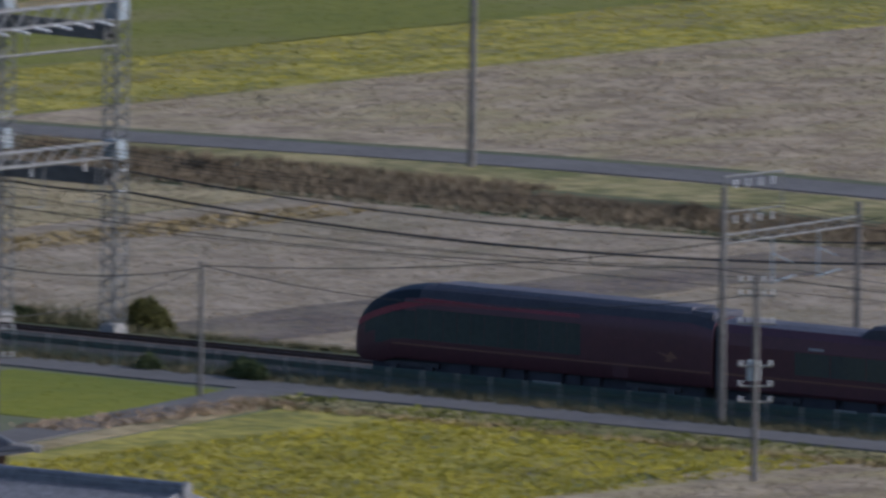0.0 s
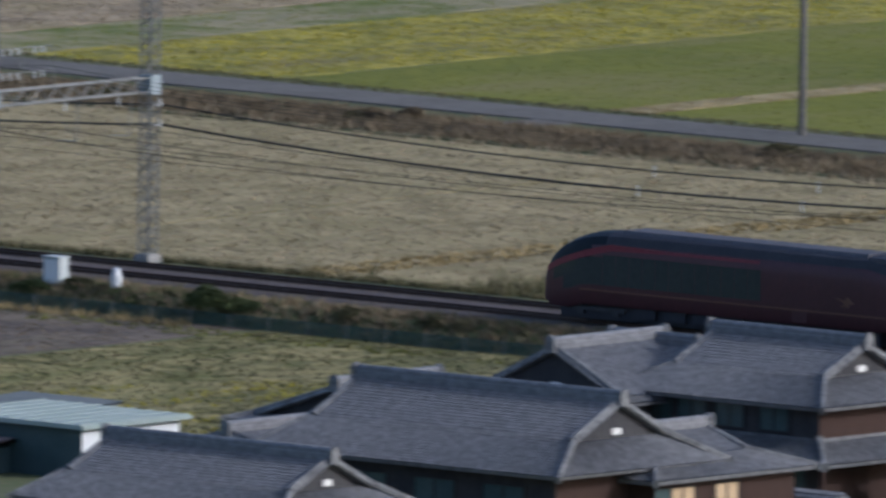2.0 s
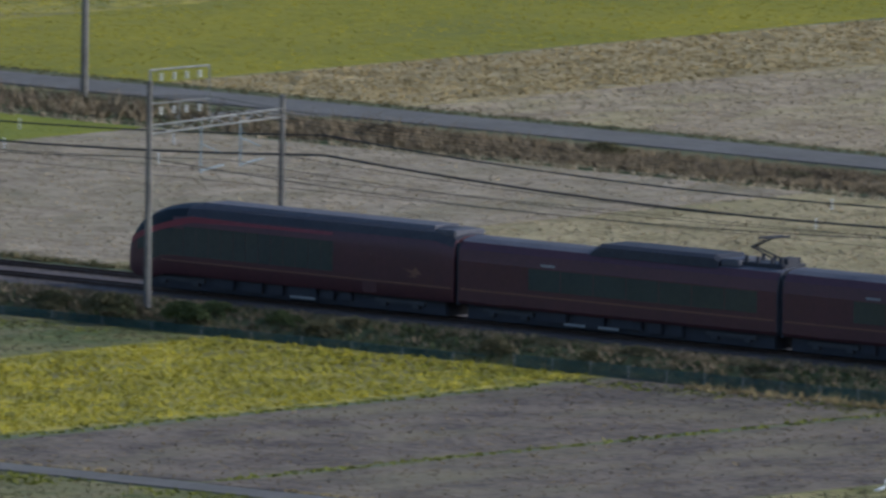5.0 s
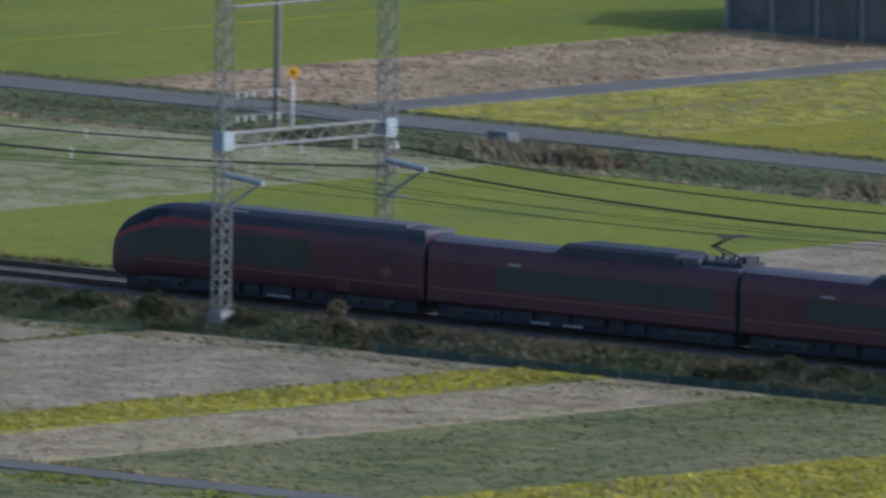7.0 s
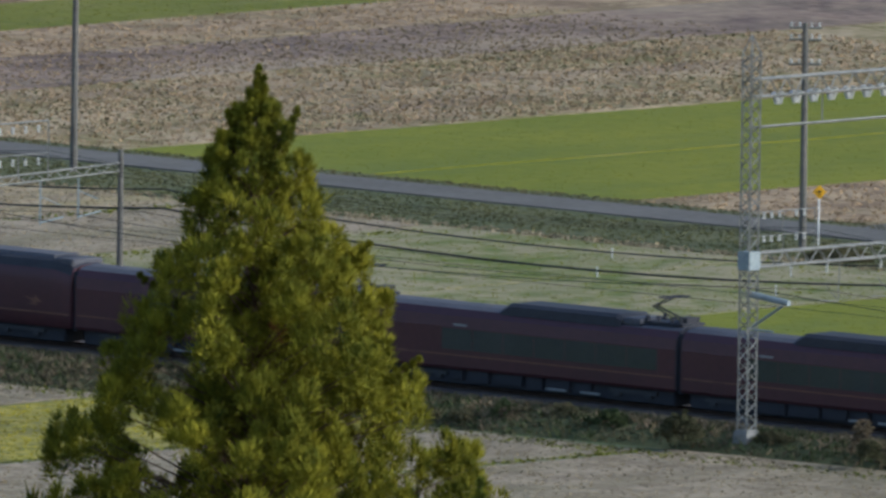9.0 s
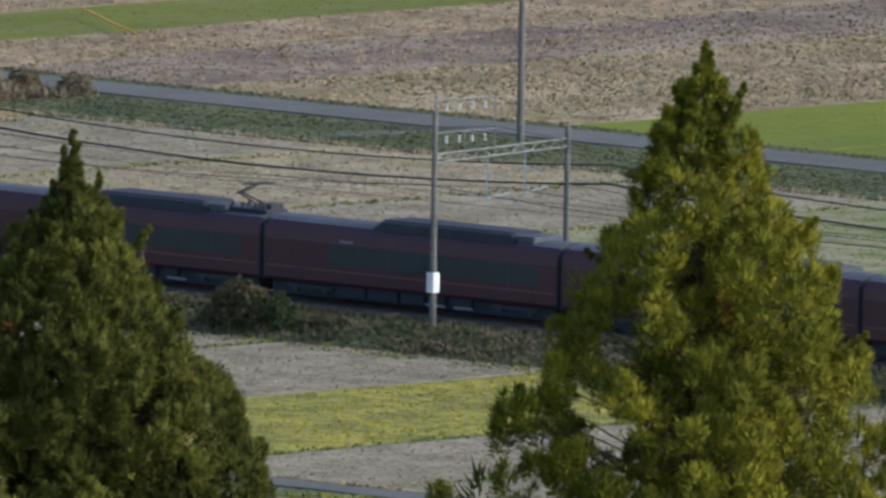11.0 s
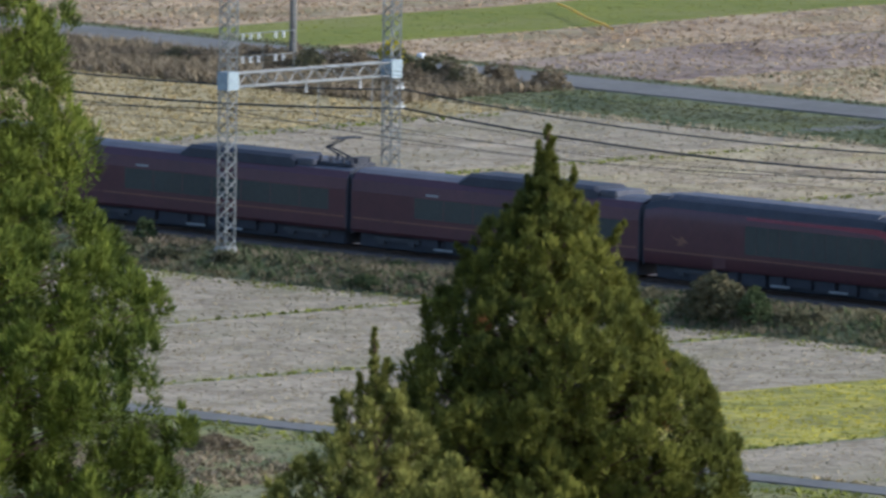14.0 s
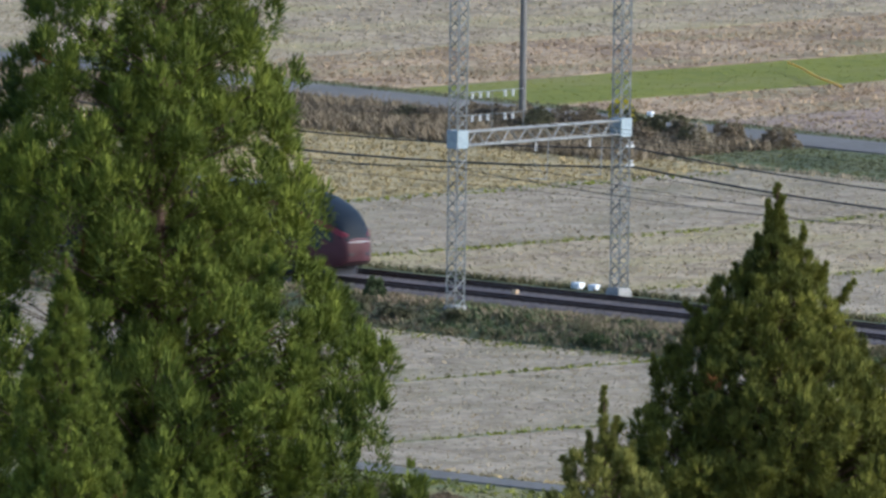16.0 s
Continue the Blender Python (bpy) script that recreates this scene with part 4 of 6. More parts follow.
for x in (150, 140, 97, 88, 46, 36, -8, -20):
    for y, z in ((6.9, 6.62), (6.9, 7.6)):
        bm = bmesh.new()
        insulator(bm, (x + z, y, z + 0.1), 4, 0.06, gap=0.14)
        tagged(part("wire_insulator", bm, M["porcelain"]), "white insulator hanging on a feeder cable", "insulator", "cable insulators")


def utility_pole(x, y, top, base=0.2, arms=True, lean=0.0, label="tall round concrete utility pole", r=0.2):
    g = tagged(empty("utility_pole", pose(x, y, base, 0, lean)), label, "utility pole", "utility poles")
    bm = bmesh.new()
    bar(bm, (0, 0, -0.4), (0, 0, top), r, 14, r * 0.72)
    part("shaft", bm, M["pole"], g)
    if arms:
        for z in (top - 0.25, top - 0.85, top - 2.1):
            bm = bmesh.new()
            bar(bm, (-0.62, -0.55, z), (0.62, 0.55, z), 0.05)
            part("crossarm", bm, M["steel"], g)
            for s in (-0.85, -0.35, 0.4, 0.85):
                bm = bmesh.new()
                insulator(bm, (s * 0.62, s * 0.55, z + 0.26), 2, 0.08)
                part("insulator", bm, M["porcelain"], g, "white porcelain insulator")
    return g


for x, y in ((145.3, 85.8), (91.9, 83.5), (38.4, 78.3), (-17.1, 78.0), (-62.5, 73.6), (-115.8, 75.4), (-167.8, 76.1), (196, 86)):
    utility_pole(x, y, 11.4)


# ---- conifers on the hillside before the lens ----
def spray(r, centres, radii, needles, out, up=0.45, thin=0.2):
    """Spiky leaves that point outwards round each centre, as (n, 3, 3) triangles."""
    n = len(centres)
    d = r.normal(0, 1, (n, needles, 3))
    d /= np.linalg.norm(d, axis=2, keepdims=True)
    d += out[:, None, :] * 0.45
    d[:, :, 2] += up
    d /= np.linalg.norm(d, axis=2, keepdims=True)
    rad = radii[:, None, None]
    side = np.cross(d, r.normal(0, 1, (n, needles, 3)))
    side /= np.linalg.norm(side, axis=2, keepdims=True) + 1e-9
    c = centres[:, None, :] + d * rad * r.uniform(0.05, 0.5, (n, needles, 1))
    tip = centres[:, None, :] + d * rad * r.uniform(0.75, 1.15, (n, needles, 1))
    w = rad * thin * r.uniform(0.7, 1.3, (n, needles, 1))
    tri = np.stack([c - side * w, c + side * w, tip], 2)
    return tri.reshape(-1, 3, 3)


def boughs(r, centres, sizes, outs, tufts_, leaves, leaf):
    """Foliage of many boughs, as (n, 3, 3) triangles: each bough is an upright cluster of tufts, each tuft a cluster of small leaves that face outwards."""
    n = len(centres)
    d = r.normal(0, 1, (n, tufts_, 3)) + outs[:, None, :] * 0.6
    d[:, :, 2] += 0.3
    d /= np.linalg.norm(d, axis=2, keepdims=True)
    at = centres[:, None, :] + d * sizes[:, None, None] * r.uniform(0.45, 0.85, (n, tufts_, 1)) * np.array([0.85, 0.85, 1.3])
    rad = (sizes[:, None] * r.uniform(0.22, 0.42, (n, tufts_)))[:, :, None, None]
    e = r.normal(0, 1, (n, tufts_, leaves, 3)) + d[:, :, None, :] * 0.7
    e[..., 2] += 0.35
    e /= np.linalg.norm(e, axis=3, keepdims=True)
    foot = at[:, :, None, :] + e * rad * r.uniform(0.4, 1.0, e.shape[:3] + (1,)) * np.array([0.8, 0.8, 1.25])
    long = e * 0.5 + d[:, :, None, :] * 0.3 + r.normal(0, 0.2, e.shape)
    long[..., 2] += 0.55
    long /= np.linalg.norm(long, axis=3, keepdims=True)
    side = np.cross(long, e + d[:, :, None, :] * 0.5 + r.normal(0, 0.25, e.shape))
    side /= np.linalg.norm(side, axis=3, keepdims=True) + 1e-9
    big = (leaf * (0.45 + 0.55 * np.minimum(1.0, sizes / 0.2)))[:, None, None, None]
    w = big * 0.115 * r.uniform(0.7, 1.3, e.shape[:3] + (1,))
    return np.stack([foot - side * w, foot + side * w, foot + long * big * r.uniform(0.7, 1.4, w.shape)], 3).reshape(-1, 3, 3)


def conifer(x, y, top, seed, mat, label, profile, bough=0.26, full=5.0, crown=14.0, lobes=0.3, open_=0.3, gaps=(), apart=0.62, tufts_=17, leaf=0.075, dead=6, inner=0.5, cleft=0.4, leaders=(), skip=0.0):
    """A conifer whose crown radius follows profile (depth below the top, radius); gaps are openings through it (across, depth, radius)."""
    r = np.random.RandomState(seed)
    base = height(x, y)
    tall = top - base
    tree = tagged(empty("cedar_tree", pose(x, y, base)), label, "tree", "hillside conifers")
    bm = bmesh.new()
    pts = [(0.03 * math.sin(k * 1.3 + seed) * (k < 12), 0.03 * math.cos(k * 1.7) * (k < 12), tall * k / 12) for k in range(13)]
    for k in range(12):
        bar(bm, pts[k], pts[k + 1], 0.3 * (1 - k / 12.2) + 0.008, 9, 0.3 * (1 - (k + 1) / 12.2) + 0.008)
    ph, pr = zip(*profile)
    centres, sizes, outs, coarse = np.zeros((0, 3)), np.zeros(0), [], []
    for across, h0, h1 in leaders:  # upright shoots at the top
        at = h0
        while at < h1:
            wide = 0.014 + 0.04 * (at - h0) / (h1 - h0)
            bend_ = across * min(1.0, 0.6 + 0.4 * (h1 - at) / (h1 - h0))
            tip = np.array([bend_ * 0.72, bend_ * 0.69, tall - at]) + np.append(r.normal(0, wide * 0.5, 2), 0)
            centres, sizes = np.vstack([centres, tip]), np.append(sizes, wide * 1.1)
            outs.append((0.0, 0.0, 0.3))
            coarse.append(False)
            at += 0.05
        bar(bm, (across * 0.4 * 0.72, across * 0.4 * 0.69, tall - h1 - 0.2), (across * 0.72, across * 0.69, tall - h0), 0.012, 5, 0.004)
    for k in range(5200):
        fine = k < 4400
        h = full * math.sqrt(r.uniform()) if fine else r.uniform(full, crown)
        if k % 9 == 0:
            h = r.uniform(0, 1.1)
        if h < skip:
            continue
        az = r.uniform(0, math.tau)
        w = float(np.interp(h, ph, pr))
        b = min(bough, 0.035 + 0.3 * w) * (1 if fine else 2.2)
        size = b * r.uniform(0.65, 1.3)
        ca, sa = math.cos(az), math.sin(az)
        lobe = 1 + lobes * 1.5 * noise.noise((ca * 1.4, sa * 1.4, h * 0.9 + seed * 7.7)) + lobes * 0.8 * noise.noise((ca * 3.5, sa * 3.5, h * 2.2 + seed))
        lobe *= 1 - cleft * (1 - smooth(0.0, 0.13, abs(noise.noise((ca * 1.7 + 9, sa * 1.7, h * 0.85 + seed * 2.3))))) * min(1.0, h)
        if h > 0.8 and noise.noise((ca * 1.9 + 5, sa * 1.9, h * 1.6 + seed * 3.1)) < -open_:
            continue
        deep = inner if w > 2.4 * b and r.uniform() < 0.3 else 1.0
        length = max(0.0, w * lobe * deep - size * 0.95)
        across = length * (ca * 0.72 + sa * 0.69)
        if any(math.hypot((across - ga) * 0.9, h - gd) < gr + size * 0.5 for ga, gd, gr in gaps):
            continue
        tip = np.array([ca * length, sa * length, tall - h - size * 0.5])
        if len(sizes) and (np.linalg.norm((centres - tip) * np.array([1, 1, 0.8]), axis=1) < apart * (sizes + size)).any():
            continue
        if length > 0.2:
            bar(bm, (0, 0, tall - h - 0.3 - 0.35 * length), tip, 0.009 + 0.005 * length, 5, 0.004)
        centres, sizes = np.vstack([centres, tip]), np.append(sizes, size)
        outs.append((ca * 0.9, sa * 0.9, 0.0))
        coarse.append(not fine)
    part("trunk", bm, M["bark"], tree)
    outs, coarse = np.array(outs), np.array(coarse)
    outer = np.flatnonzero(~coarse & (np.linalg.norm(centres[:, :2], axis=1) > 0.3))
    tris = [boughs(r, centres[~coarse], sizes[~coarse], outs[~coarse], tufts_, 36, leaf)]
    if coarse.any():
        tris.append(boughs(r, centres[coarse], sizes[coarse], outs[coarse], 14, 24, leaf * 2.0))
    ob = new("crown", mesh_from("crown", np.concatenate(tris), 3, mat))
    ob.parent = tree
    for k in r.permutation(outer)[:dead]:
        t = boughs(r, (centres[k] + outs[k] * sizes[k] * 0.4)[None], np.array([sizes[k] * 0.5]), outs[k][None], 8, 24, leaf)
        ob = new("browned_twig", mesh_from("browned_twig", t, 3, M["rust_leaf"]))
        ob.parent = tree
        ob["label"] = "dead rust-brown twigs in the crown"
    return tree


conifer(1187.45, -1260.98, 171.26, 3, M["cedar_gold"], "tall cedar with sunlit yellow-green foliage on the hillside",
        ((0, 0.02), (0.15, 0.06), (0.25, 0.11), (0.42, 0.25), (0.98, 0.55), (1.55, 0.85), (2.1, 1.15), (2.95, 1.58), (3.8, 2.0), (4.4, 2.15), (8, 3.0), (16, 3.6)),
        gaps=((-0.68, 2.95, 0.25), (-1.0, 3.65, 0.24), (-0.6, 3.85, 0.18), (-0.82, 2.3, 0.1)), lobes=0.27, bough=0.27, cleft=0.6, open_=0.24, tufts_=16, full=4.5, leaf=0.085, skip=0.1, leaders=((0.0, 0.0, 0.4), (0.06, 0.1, 0.4), (1.15, 1.75, 2.3), (-1.15, 2.1, 2.5), (1.65, 2.9, 3.4), (0.4, 0.42, 0.8), (-0.3, 0.45, 0.8)))
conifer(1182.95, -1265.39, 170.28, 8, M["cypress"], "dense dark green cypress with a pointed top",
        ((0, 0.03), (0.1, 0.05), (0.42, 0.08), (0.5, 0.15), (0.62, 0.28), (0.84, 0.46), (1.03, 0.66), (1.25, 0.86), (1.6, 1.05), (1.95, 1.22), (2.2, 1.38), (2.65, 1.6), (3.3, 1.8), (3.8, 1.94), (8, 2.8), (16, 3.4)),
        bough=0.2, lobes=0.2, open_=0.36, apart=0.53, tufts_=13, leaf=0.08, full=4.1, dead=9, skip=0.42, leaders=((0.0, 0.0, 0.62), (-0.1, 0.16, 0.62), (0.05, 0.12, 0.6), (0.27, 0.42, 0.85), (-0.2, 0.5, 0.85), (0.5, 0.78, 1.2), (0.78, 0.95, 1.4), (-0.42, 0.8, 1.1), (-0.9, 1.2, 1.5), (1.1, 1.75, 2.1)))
conifer(1178.55, -1269.75, 174.7, 14, M["cedar"], "large dark green cedar with broad drooping crown",
        ((0, 0.02), (0.5, 0.3), (2.0, 0.95), (4.0, 1.6), (6.0, 2.1), (8.0, 2.5), (9.0, 2.7), (16, 3.6)),
        bough=0.33, full=8.2, lobes=0.3, open_=0.22, gaps=((-0.95, 5.3, 0.16), (-1.0, 6.2, 0.2), (0.7, 8.3, 0.2), (0.25, 4.6, 0.1), (1.2, 6.0, 0.08)), apart=0.58, tufts_=18, leaf=0.09, dead=10, cleft=0.62)
conifer(1188.68, -1280.91, 170.9, 21, M["cedar"], "slender young cedar with dull green foliage",
        ((0, 0.02), (0.5, 0.16), (1.2, 0.40), (2.5, 0.75), (4.0, 1.05), (10, 1.8)), bough=0.18, full=3.4, crown=10, lobes=0.3, tufts_=14, leaf=0.07, dead=2)
conifer(1184.57, -1269.42, 168.6, 25, M["olive_twig"], "thin young conifer with sparse yellow-green twigs",
        ((0, 0.02), (0.35, 0.05), (0.5, 0.2), (0.75, 0.42), (1.2, 0.75), (1.7, 1.0), (4, 1.6), (9, 2)), bough=0.17, full=3.2, crown=9, lobes=0.45, open_=0.2, apart=0.75, tufts_=9, leaf=0.09, dead=1, skip=0.6, leaders=((0.0, 0.0, 0.8), (0.12, 0.3, 0.9), (-0.15, 0.45, 0.95), (-0.4, 0.7, 1.15), (0.3, 0.55, 1.0)))
conifer(1191.85, -1262.3, 167.56, 27, M["cedar"], "small dark conifer top beside a larger cedar",
        ((0, 0.02), (0.4, 0.10), (1.5, 0.40), (8, 1.6)), bough=0.14, full=2.0, crown=8, tufts_=10, dead=0)


# ---- shrubs and weeds ----
def shrub(x, y, z, rx, ry, h, mat, label, seed, leaf=0.10, n=150, name="shrub", category="bush"):
    r = np.random.RandomState(seed)
    k = max(5, int(n * rx * ry + 6))
    a, u, v = r.uniform(0, math.tau, k), r.uniform(0, 1, k) ** 0.5, r.uniform(0.1, 1, k)
    c = np.stack([x + rx * np.cos(a) * u * (1 - 0.45 * v), y + ry * np.sin(a) * u * (1 - 0.45 * v), z + h * v * (1 - 0.35 * u)], -1)
    tris = spray(r, c, leaf * r.uniform(0.8, 1.6, k) * 1.6, 16, np.zeros((k, 3)), up=0.5, thin=0.3)
    ob = new(name, mesh_from(name, tris, 3, mat))
    return tagged(ob, label, category)


def weeds(x0, x1, y0, y1, per, h, mat, label, seed, zfun=None, clump=0.0, w=0.12):
    return tufts("weeds", x0, x1, y0, y1, per, h, w, mat, label, 0, seed, zfun, 0.6, 3, clump)


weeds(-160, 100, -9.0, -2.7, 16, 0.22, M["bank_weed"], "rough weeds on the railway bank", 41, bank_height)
weeds(-160, 172, -8.6, -3.0, 9, 0.30, M["brown_weed"], "withered brown weeds on the railway bank", 42, bank_height, 0.16, 0.13)
weeds(-160, 172, -8.4, -4.0, 6, 0.34, M["shrub"], "dark green brush on the railway bank", 43, bank_height, 0.13, 0.15)
weeds(-160, 172, -5.9, -3.3, 7, 0.34, M["reed_blade"], "pale dry grass on the shoulder of the bank", 58, bank_height, 0.14, 0.1)
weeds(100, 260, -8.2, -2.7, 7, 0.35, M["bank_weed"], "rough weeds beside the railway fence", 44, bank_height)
weeds(-180, 260, 6.6, 11.5, 14, 0.36, M["weed"], "rough weeds beyond the tracks", 45, bank_height)
weeds(120, 186, 10.0, 14.0, 5, 1.2, M["weed"], "tall green weeds beyond the tracks", 46, None, 0.1, 0.16)
weeds(-160, 172, -10.2, -8.0, 5, 0.13, M["weed"], "green grass along the foot of the bank", 47)
weeds(-45, -8, 7.2, 10.2, 7, 0.4, M["yellow_blade"], "golden weeds beyond the tracks", 49, bank_height)
weeds(100, 132, -8.6, -7.3, 10, 0.36, M["gold_blade"], "pale dry grass along the fence", 48)
weeds(104, 155, 77.5, 80.5, 10, 0.4, M["brown_weed"], "brown brush on the bend of the road", 57, None, 0.0, 0.14)
weeds(0, 260, 69.5, 77.0, 13, 0.4, M["brown_weed"], "brown withered brush on the road bank", 51, None, 0.0, 0.14)
weeds(-160, 0, 69.5, 79.0, 9, 0.16, M["verge"], "dark green weeds on the road bank", 52, None, 0.0, 0.14)
weeds(-50, 20, 69.5, 75.0, 3, 0.9, M["brown_weed"], "tall withered reeds on the road bank", 53, None, 0.12, 0.16)
weeds(-260, -150, 66.0, 78.0, 12, 0.6, M["brown_weed"], "high withered brush beside the road", 54, None, 0.0, 0.16)
weeds(-200, 104, 84.8, 86.6, 12, 0.16, M["weed"], "low grass along the far road edge", 55)
weeds(-200, 260, 68.2, 69.6, 6, 0.25, M["straw"], "dry grass along the field edge", 56)
for i, (x, y, z, rx, ry, h, mt) in enumerate([(186.0, 12.0, 0.2, 1.7, 1.5, 1.9, "hedge"), (179, 11.5, 0.3, 0.9, 1.0, 0.8, "shrub"), (207.2, -6.2, 1.0, 1.1, 0.7, 1.0, "shrub"), (206.2, -5.6, 0.9, 1.0, 0.7, 1.1, "shrub"),
                                              (201, -6.0, 1.0, 0.8, 0.6, 0.8, "shrub"), (17.3, -6.6, 0.7, 0.75, 0.7, 2.0, "brown_weed"), (18.2, -7.2, 0.6, 0.9, 0.7, 1.0, "weed"), (5.9, -7.3, 0.5, 1.7, 1.0, 1.5, "weed"),
                                              (-54.0, -7.6, 0.4, 2.8, 1.3, 2.6, "weed"), (-51.5, -7.4, 0.5, 1.2, 1.0, 1.8, "shrub"), (-97.0, -4.6, 0.9, 0.7, 0.6, 1.3, "shrub"), (62.0, -6.6, 0.7, 2.0, 0.9, 0.9, "weed"),
                                              (66.5, -6.4, 0.7, 1.6, 0.8, 0.8, "shrub"), (132, -6.6, 0.8, 1.5, 0.9, 1.1, "shrub"), (176, -7.6, 1.0, 1.6, 1.0, 2.2, "weed"), (180, -8.0, 1.0, 1.5, 1.0, 1.8, "weed"),
                                              (-57.5, 71, 0.0, 2.4, 1.6, 0.7, "weed"), (-40, 72, 0.0, 3.0, 1.5, 0.9, "brown_weed"), (-163.0, 78.6, 0.1, 1.0, 1.0, 1.9, "yellow_blade")]):
    shrub(x, y, z, rx, ry, h, M[mt], "leafy green roadside shrub" if mt in ("shrub", "weed", "hedge") else "withered tan reed clump", 300 + i)


rnd = random.Random(77)
for i in range(34):
    x = -175 + i * 0.72 + rnd.uniform(-0.5, 0.5)
    shrub(x, rnd.uniform(73.0, 78.6), 0.0, rnd.uniform(0.9, 2.0), rnd.uniform(0.6, 1.1), rnd.uniform(0.8, 1.7) * (1 if x > -171 else 0.6), M[rnd.choice(("brown_weed", "brown_weed", "straw", "weed"))], "high withered brush beside the farm road", 760 + i, leaf=0.09, n=70, name="brush")
for i in range(12):
    shrub(148 + i * 2.1, 12.6 + rnd.uniform(-0.5, 0.6), 0.1, 1.9, 1.0, rnd.uniform(1.0, 1.4), M["hedge"], "olive green hedge bush beyond the tracks", 450 + i, name="hedge_bush")
for i in range(70):
    x = rnd.uniform(-130, 170)
    y = rnd.uniform(foot(x) + 0.6, -4.6)
    kind = rnd.choice(("weed", "bank_weed", "brown_weed", "shrub", "bank_weed"))
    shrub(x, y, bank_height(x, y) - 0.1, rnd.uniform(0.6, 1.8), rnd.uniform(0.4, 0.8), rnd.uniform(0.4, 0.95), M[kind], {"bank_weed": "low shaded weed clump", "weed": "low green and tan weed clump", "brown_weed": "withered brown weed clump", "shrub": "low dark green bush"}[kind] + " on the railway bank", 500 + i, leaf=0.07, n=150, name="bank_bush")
for i in range(28):
    x, y = rnd.uniform(0, 200), rnd.uniform(70.0, 75.5)
    shrub(x, y, 0.0, rnd.uniform(1.0, 2.6), rnd.uniform(0.6, 1.2), rnd.uniform(0.4, 0.8), M[rnd.choice(("brown_weed", "brown_weed", "weed"))], "low withered brush on the road bank", 600 + i, leaf=0.08, n=90, name="bank_bush")


# ---- fence, cabinets and small railway things ----
def net_fence(x0, x1, y, top, low, step, label):
    f = tagged(empty("railway_fence"), label, "fence")
    n = int((x1 - x0) / step)
    for k in range(n + 1):
        x = x0 + k * step
        bm = bmesh.new()
        bar(bm, (x, y, low - 0.5), (x, y, top + 0.04), 0.035, 6)
        part("post", bm, M["concrete"], f)
    for k in range(n):
        bm = bmesh.new()
        for j in range(9):
            z = low + (top - low) * j / 8
            bar(bm, (x0 + k * step, y, z), (x0 + (k + 1) * step, y, z), 0.016)
        for j in range(14):
            x = x0 + (k + j / 14) * step
            bar(bm, (x, y, low), (x + step / 14, y, top), 0.014)
            bar(bm, (x + step / 14, y, low), (x, y, top), 0.014)
        part("net_panel", bm, M["net"], f)
    bm = bmesh.new()
    bar(bm, (x0, y, top), (x1, y, top), 0.022)
    part("top_rail", bm, M["net"], f)


net_fence(186, 258, -4.7, 2.0, 1.0, 2.0, "green net fence on concrete posts along the railway")
net_fence(88, 172, -6.9, 0.62, 0.05, 2.4, "low green net fence along the railway bank")
net_fence(20, 86, -6.8, 0.42, 0.02, 3.2, "knee-high dark green net at the foot of the bank")
bm = bmesh.new()
box(bm, -0.5, 0.5, -0.35, 0.35, 0.0, 1.25, 0.03)
cab = tagged(part("signal_cabinet", bm, M["cabinet_grey"]), "pale grey railway signal cabinet on the bank", "cabinet")
cab.matrix_basis = pose(120.95, -4.7, 0.95)
bm = bmesh.new()
box(bm, -0.42, 0.42, -0.375, -0.35, 0.1, 1.15, 0.01)
part("door", bm, M["white_paint"], cab)
bm = bmesh.new()
box(bm, -0.55, 0.55, -0.4, 0.4, 1.25, 1.32, 0.02)
part("lid", bm, M["cabinet_grey"], cab)
bm = bmesh.new()
loft(bm, [[(r * math.cos(a), r * math.sin(a), z) for a in [k * math.tau / 12 for k in range(12)]] for r, z in ((0.16, 0), (0.24, 0.25), (0.24, 0.7), (0.15, 1.0), (0.05, 1.05))])
tagged(part("marker_post", bm, M["white_paint"]), "short white trackside marker post", "marker").matrix_basis = pose(124.7, -4.7, 0.95)
for x, y in ((-94.3, 7.0), (-93.0, 6.9)):
    bm = bmesh.new()
    box(bm, -0.3, 0.3, -0.25, 0.25, 0, 0.3, 0.05)
    tagged(part("cable_box", bm, M["white_paint"]), "small white cable box beside the track", "box").matrix_basis = pose(x, y, 1.0)
bm = bmesh.new()
box(bm, -0.2, 0.2, -0.15, 0.15, 0, 0.22, 0.06)
tagged(part("track_box", bm, M["cream"]), "small cream box between the tracks", "box").matrix_basis = pose(-93.6, 1.9, 1.05)

shrub(-31.5, -69.5, 0.0, 3.2, 1.8, 0.9, M["weed"], "grey-green brush beside the farm track", 711, n=40)
shrub(-25.0, -71.0, 0.0, 2.6, 1.6, 0.8, M["brown_weed"], "withered brush beside the farm track", 712, n=40)
tufts("grass", -34, -12, -84, -72, 7, 0.3, 0.22, M["brown_weed"], "reddish dead grass below the farm track", seed=321, clump=0.2)

# ---- road things ----
sign = tagged(empty("warning_sign", pose(-63.85, 76.2, 0.1)), "yellow diamond warning sign on a white pole", "road sign")
bm = bmesh.new()
bar(bm, (0, 0, -0.3), (0, 0, 2.9), 0.045, 8)
part("post", bm, M["white_paint"], sign)
bm = bmesh.new()
s = 0.36
vs = [bm.verts.new(p) for p in ((0.06, -0.02, 2.3), (0.06 + s * 0.72, s * 0.69 - 0.02, 2.3 + s), (0.06, -0.02, 2.3 + 2 * s), (0.06 - s * 0.72, -s * 0.69 - 0.02, 2.3 + s))]
f = bm.faces.new(vs)
ex = bmesh.ops.extrude_face_region(bm, geom=[f])
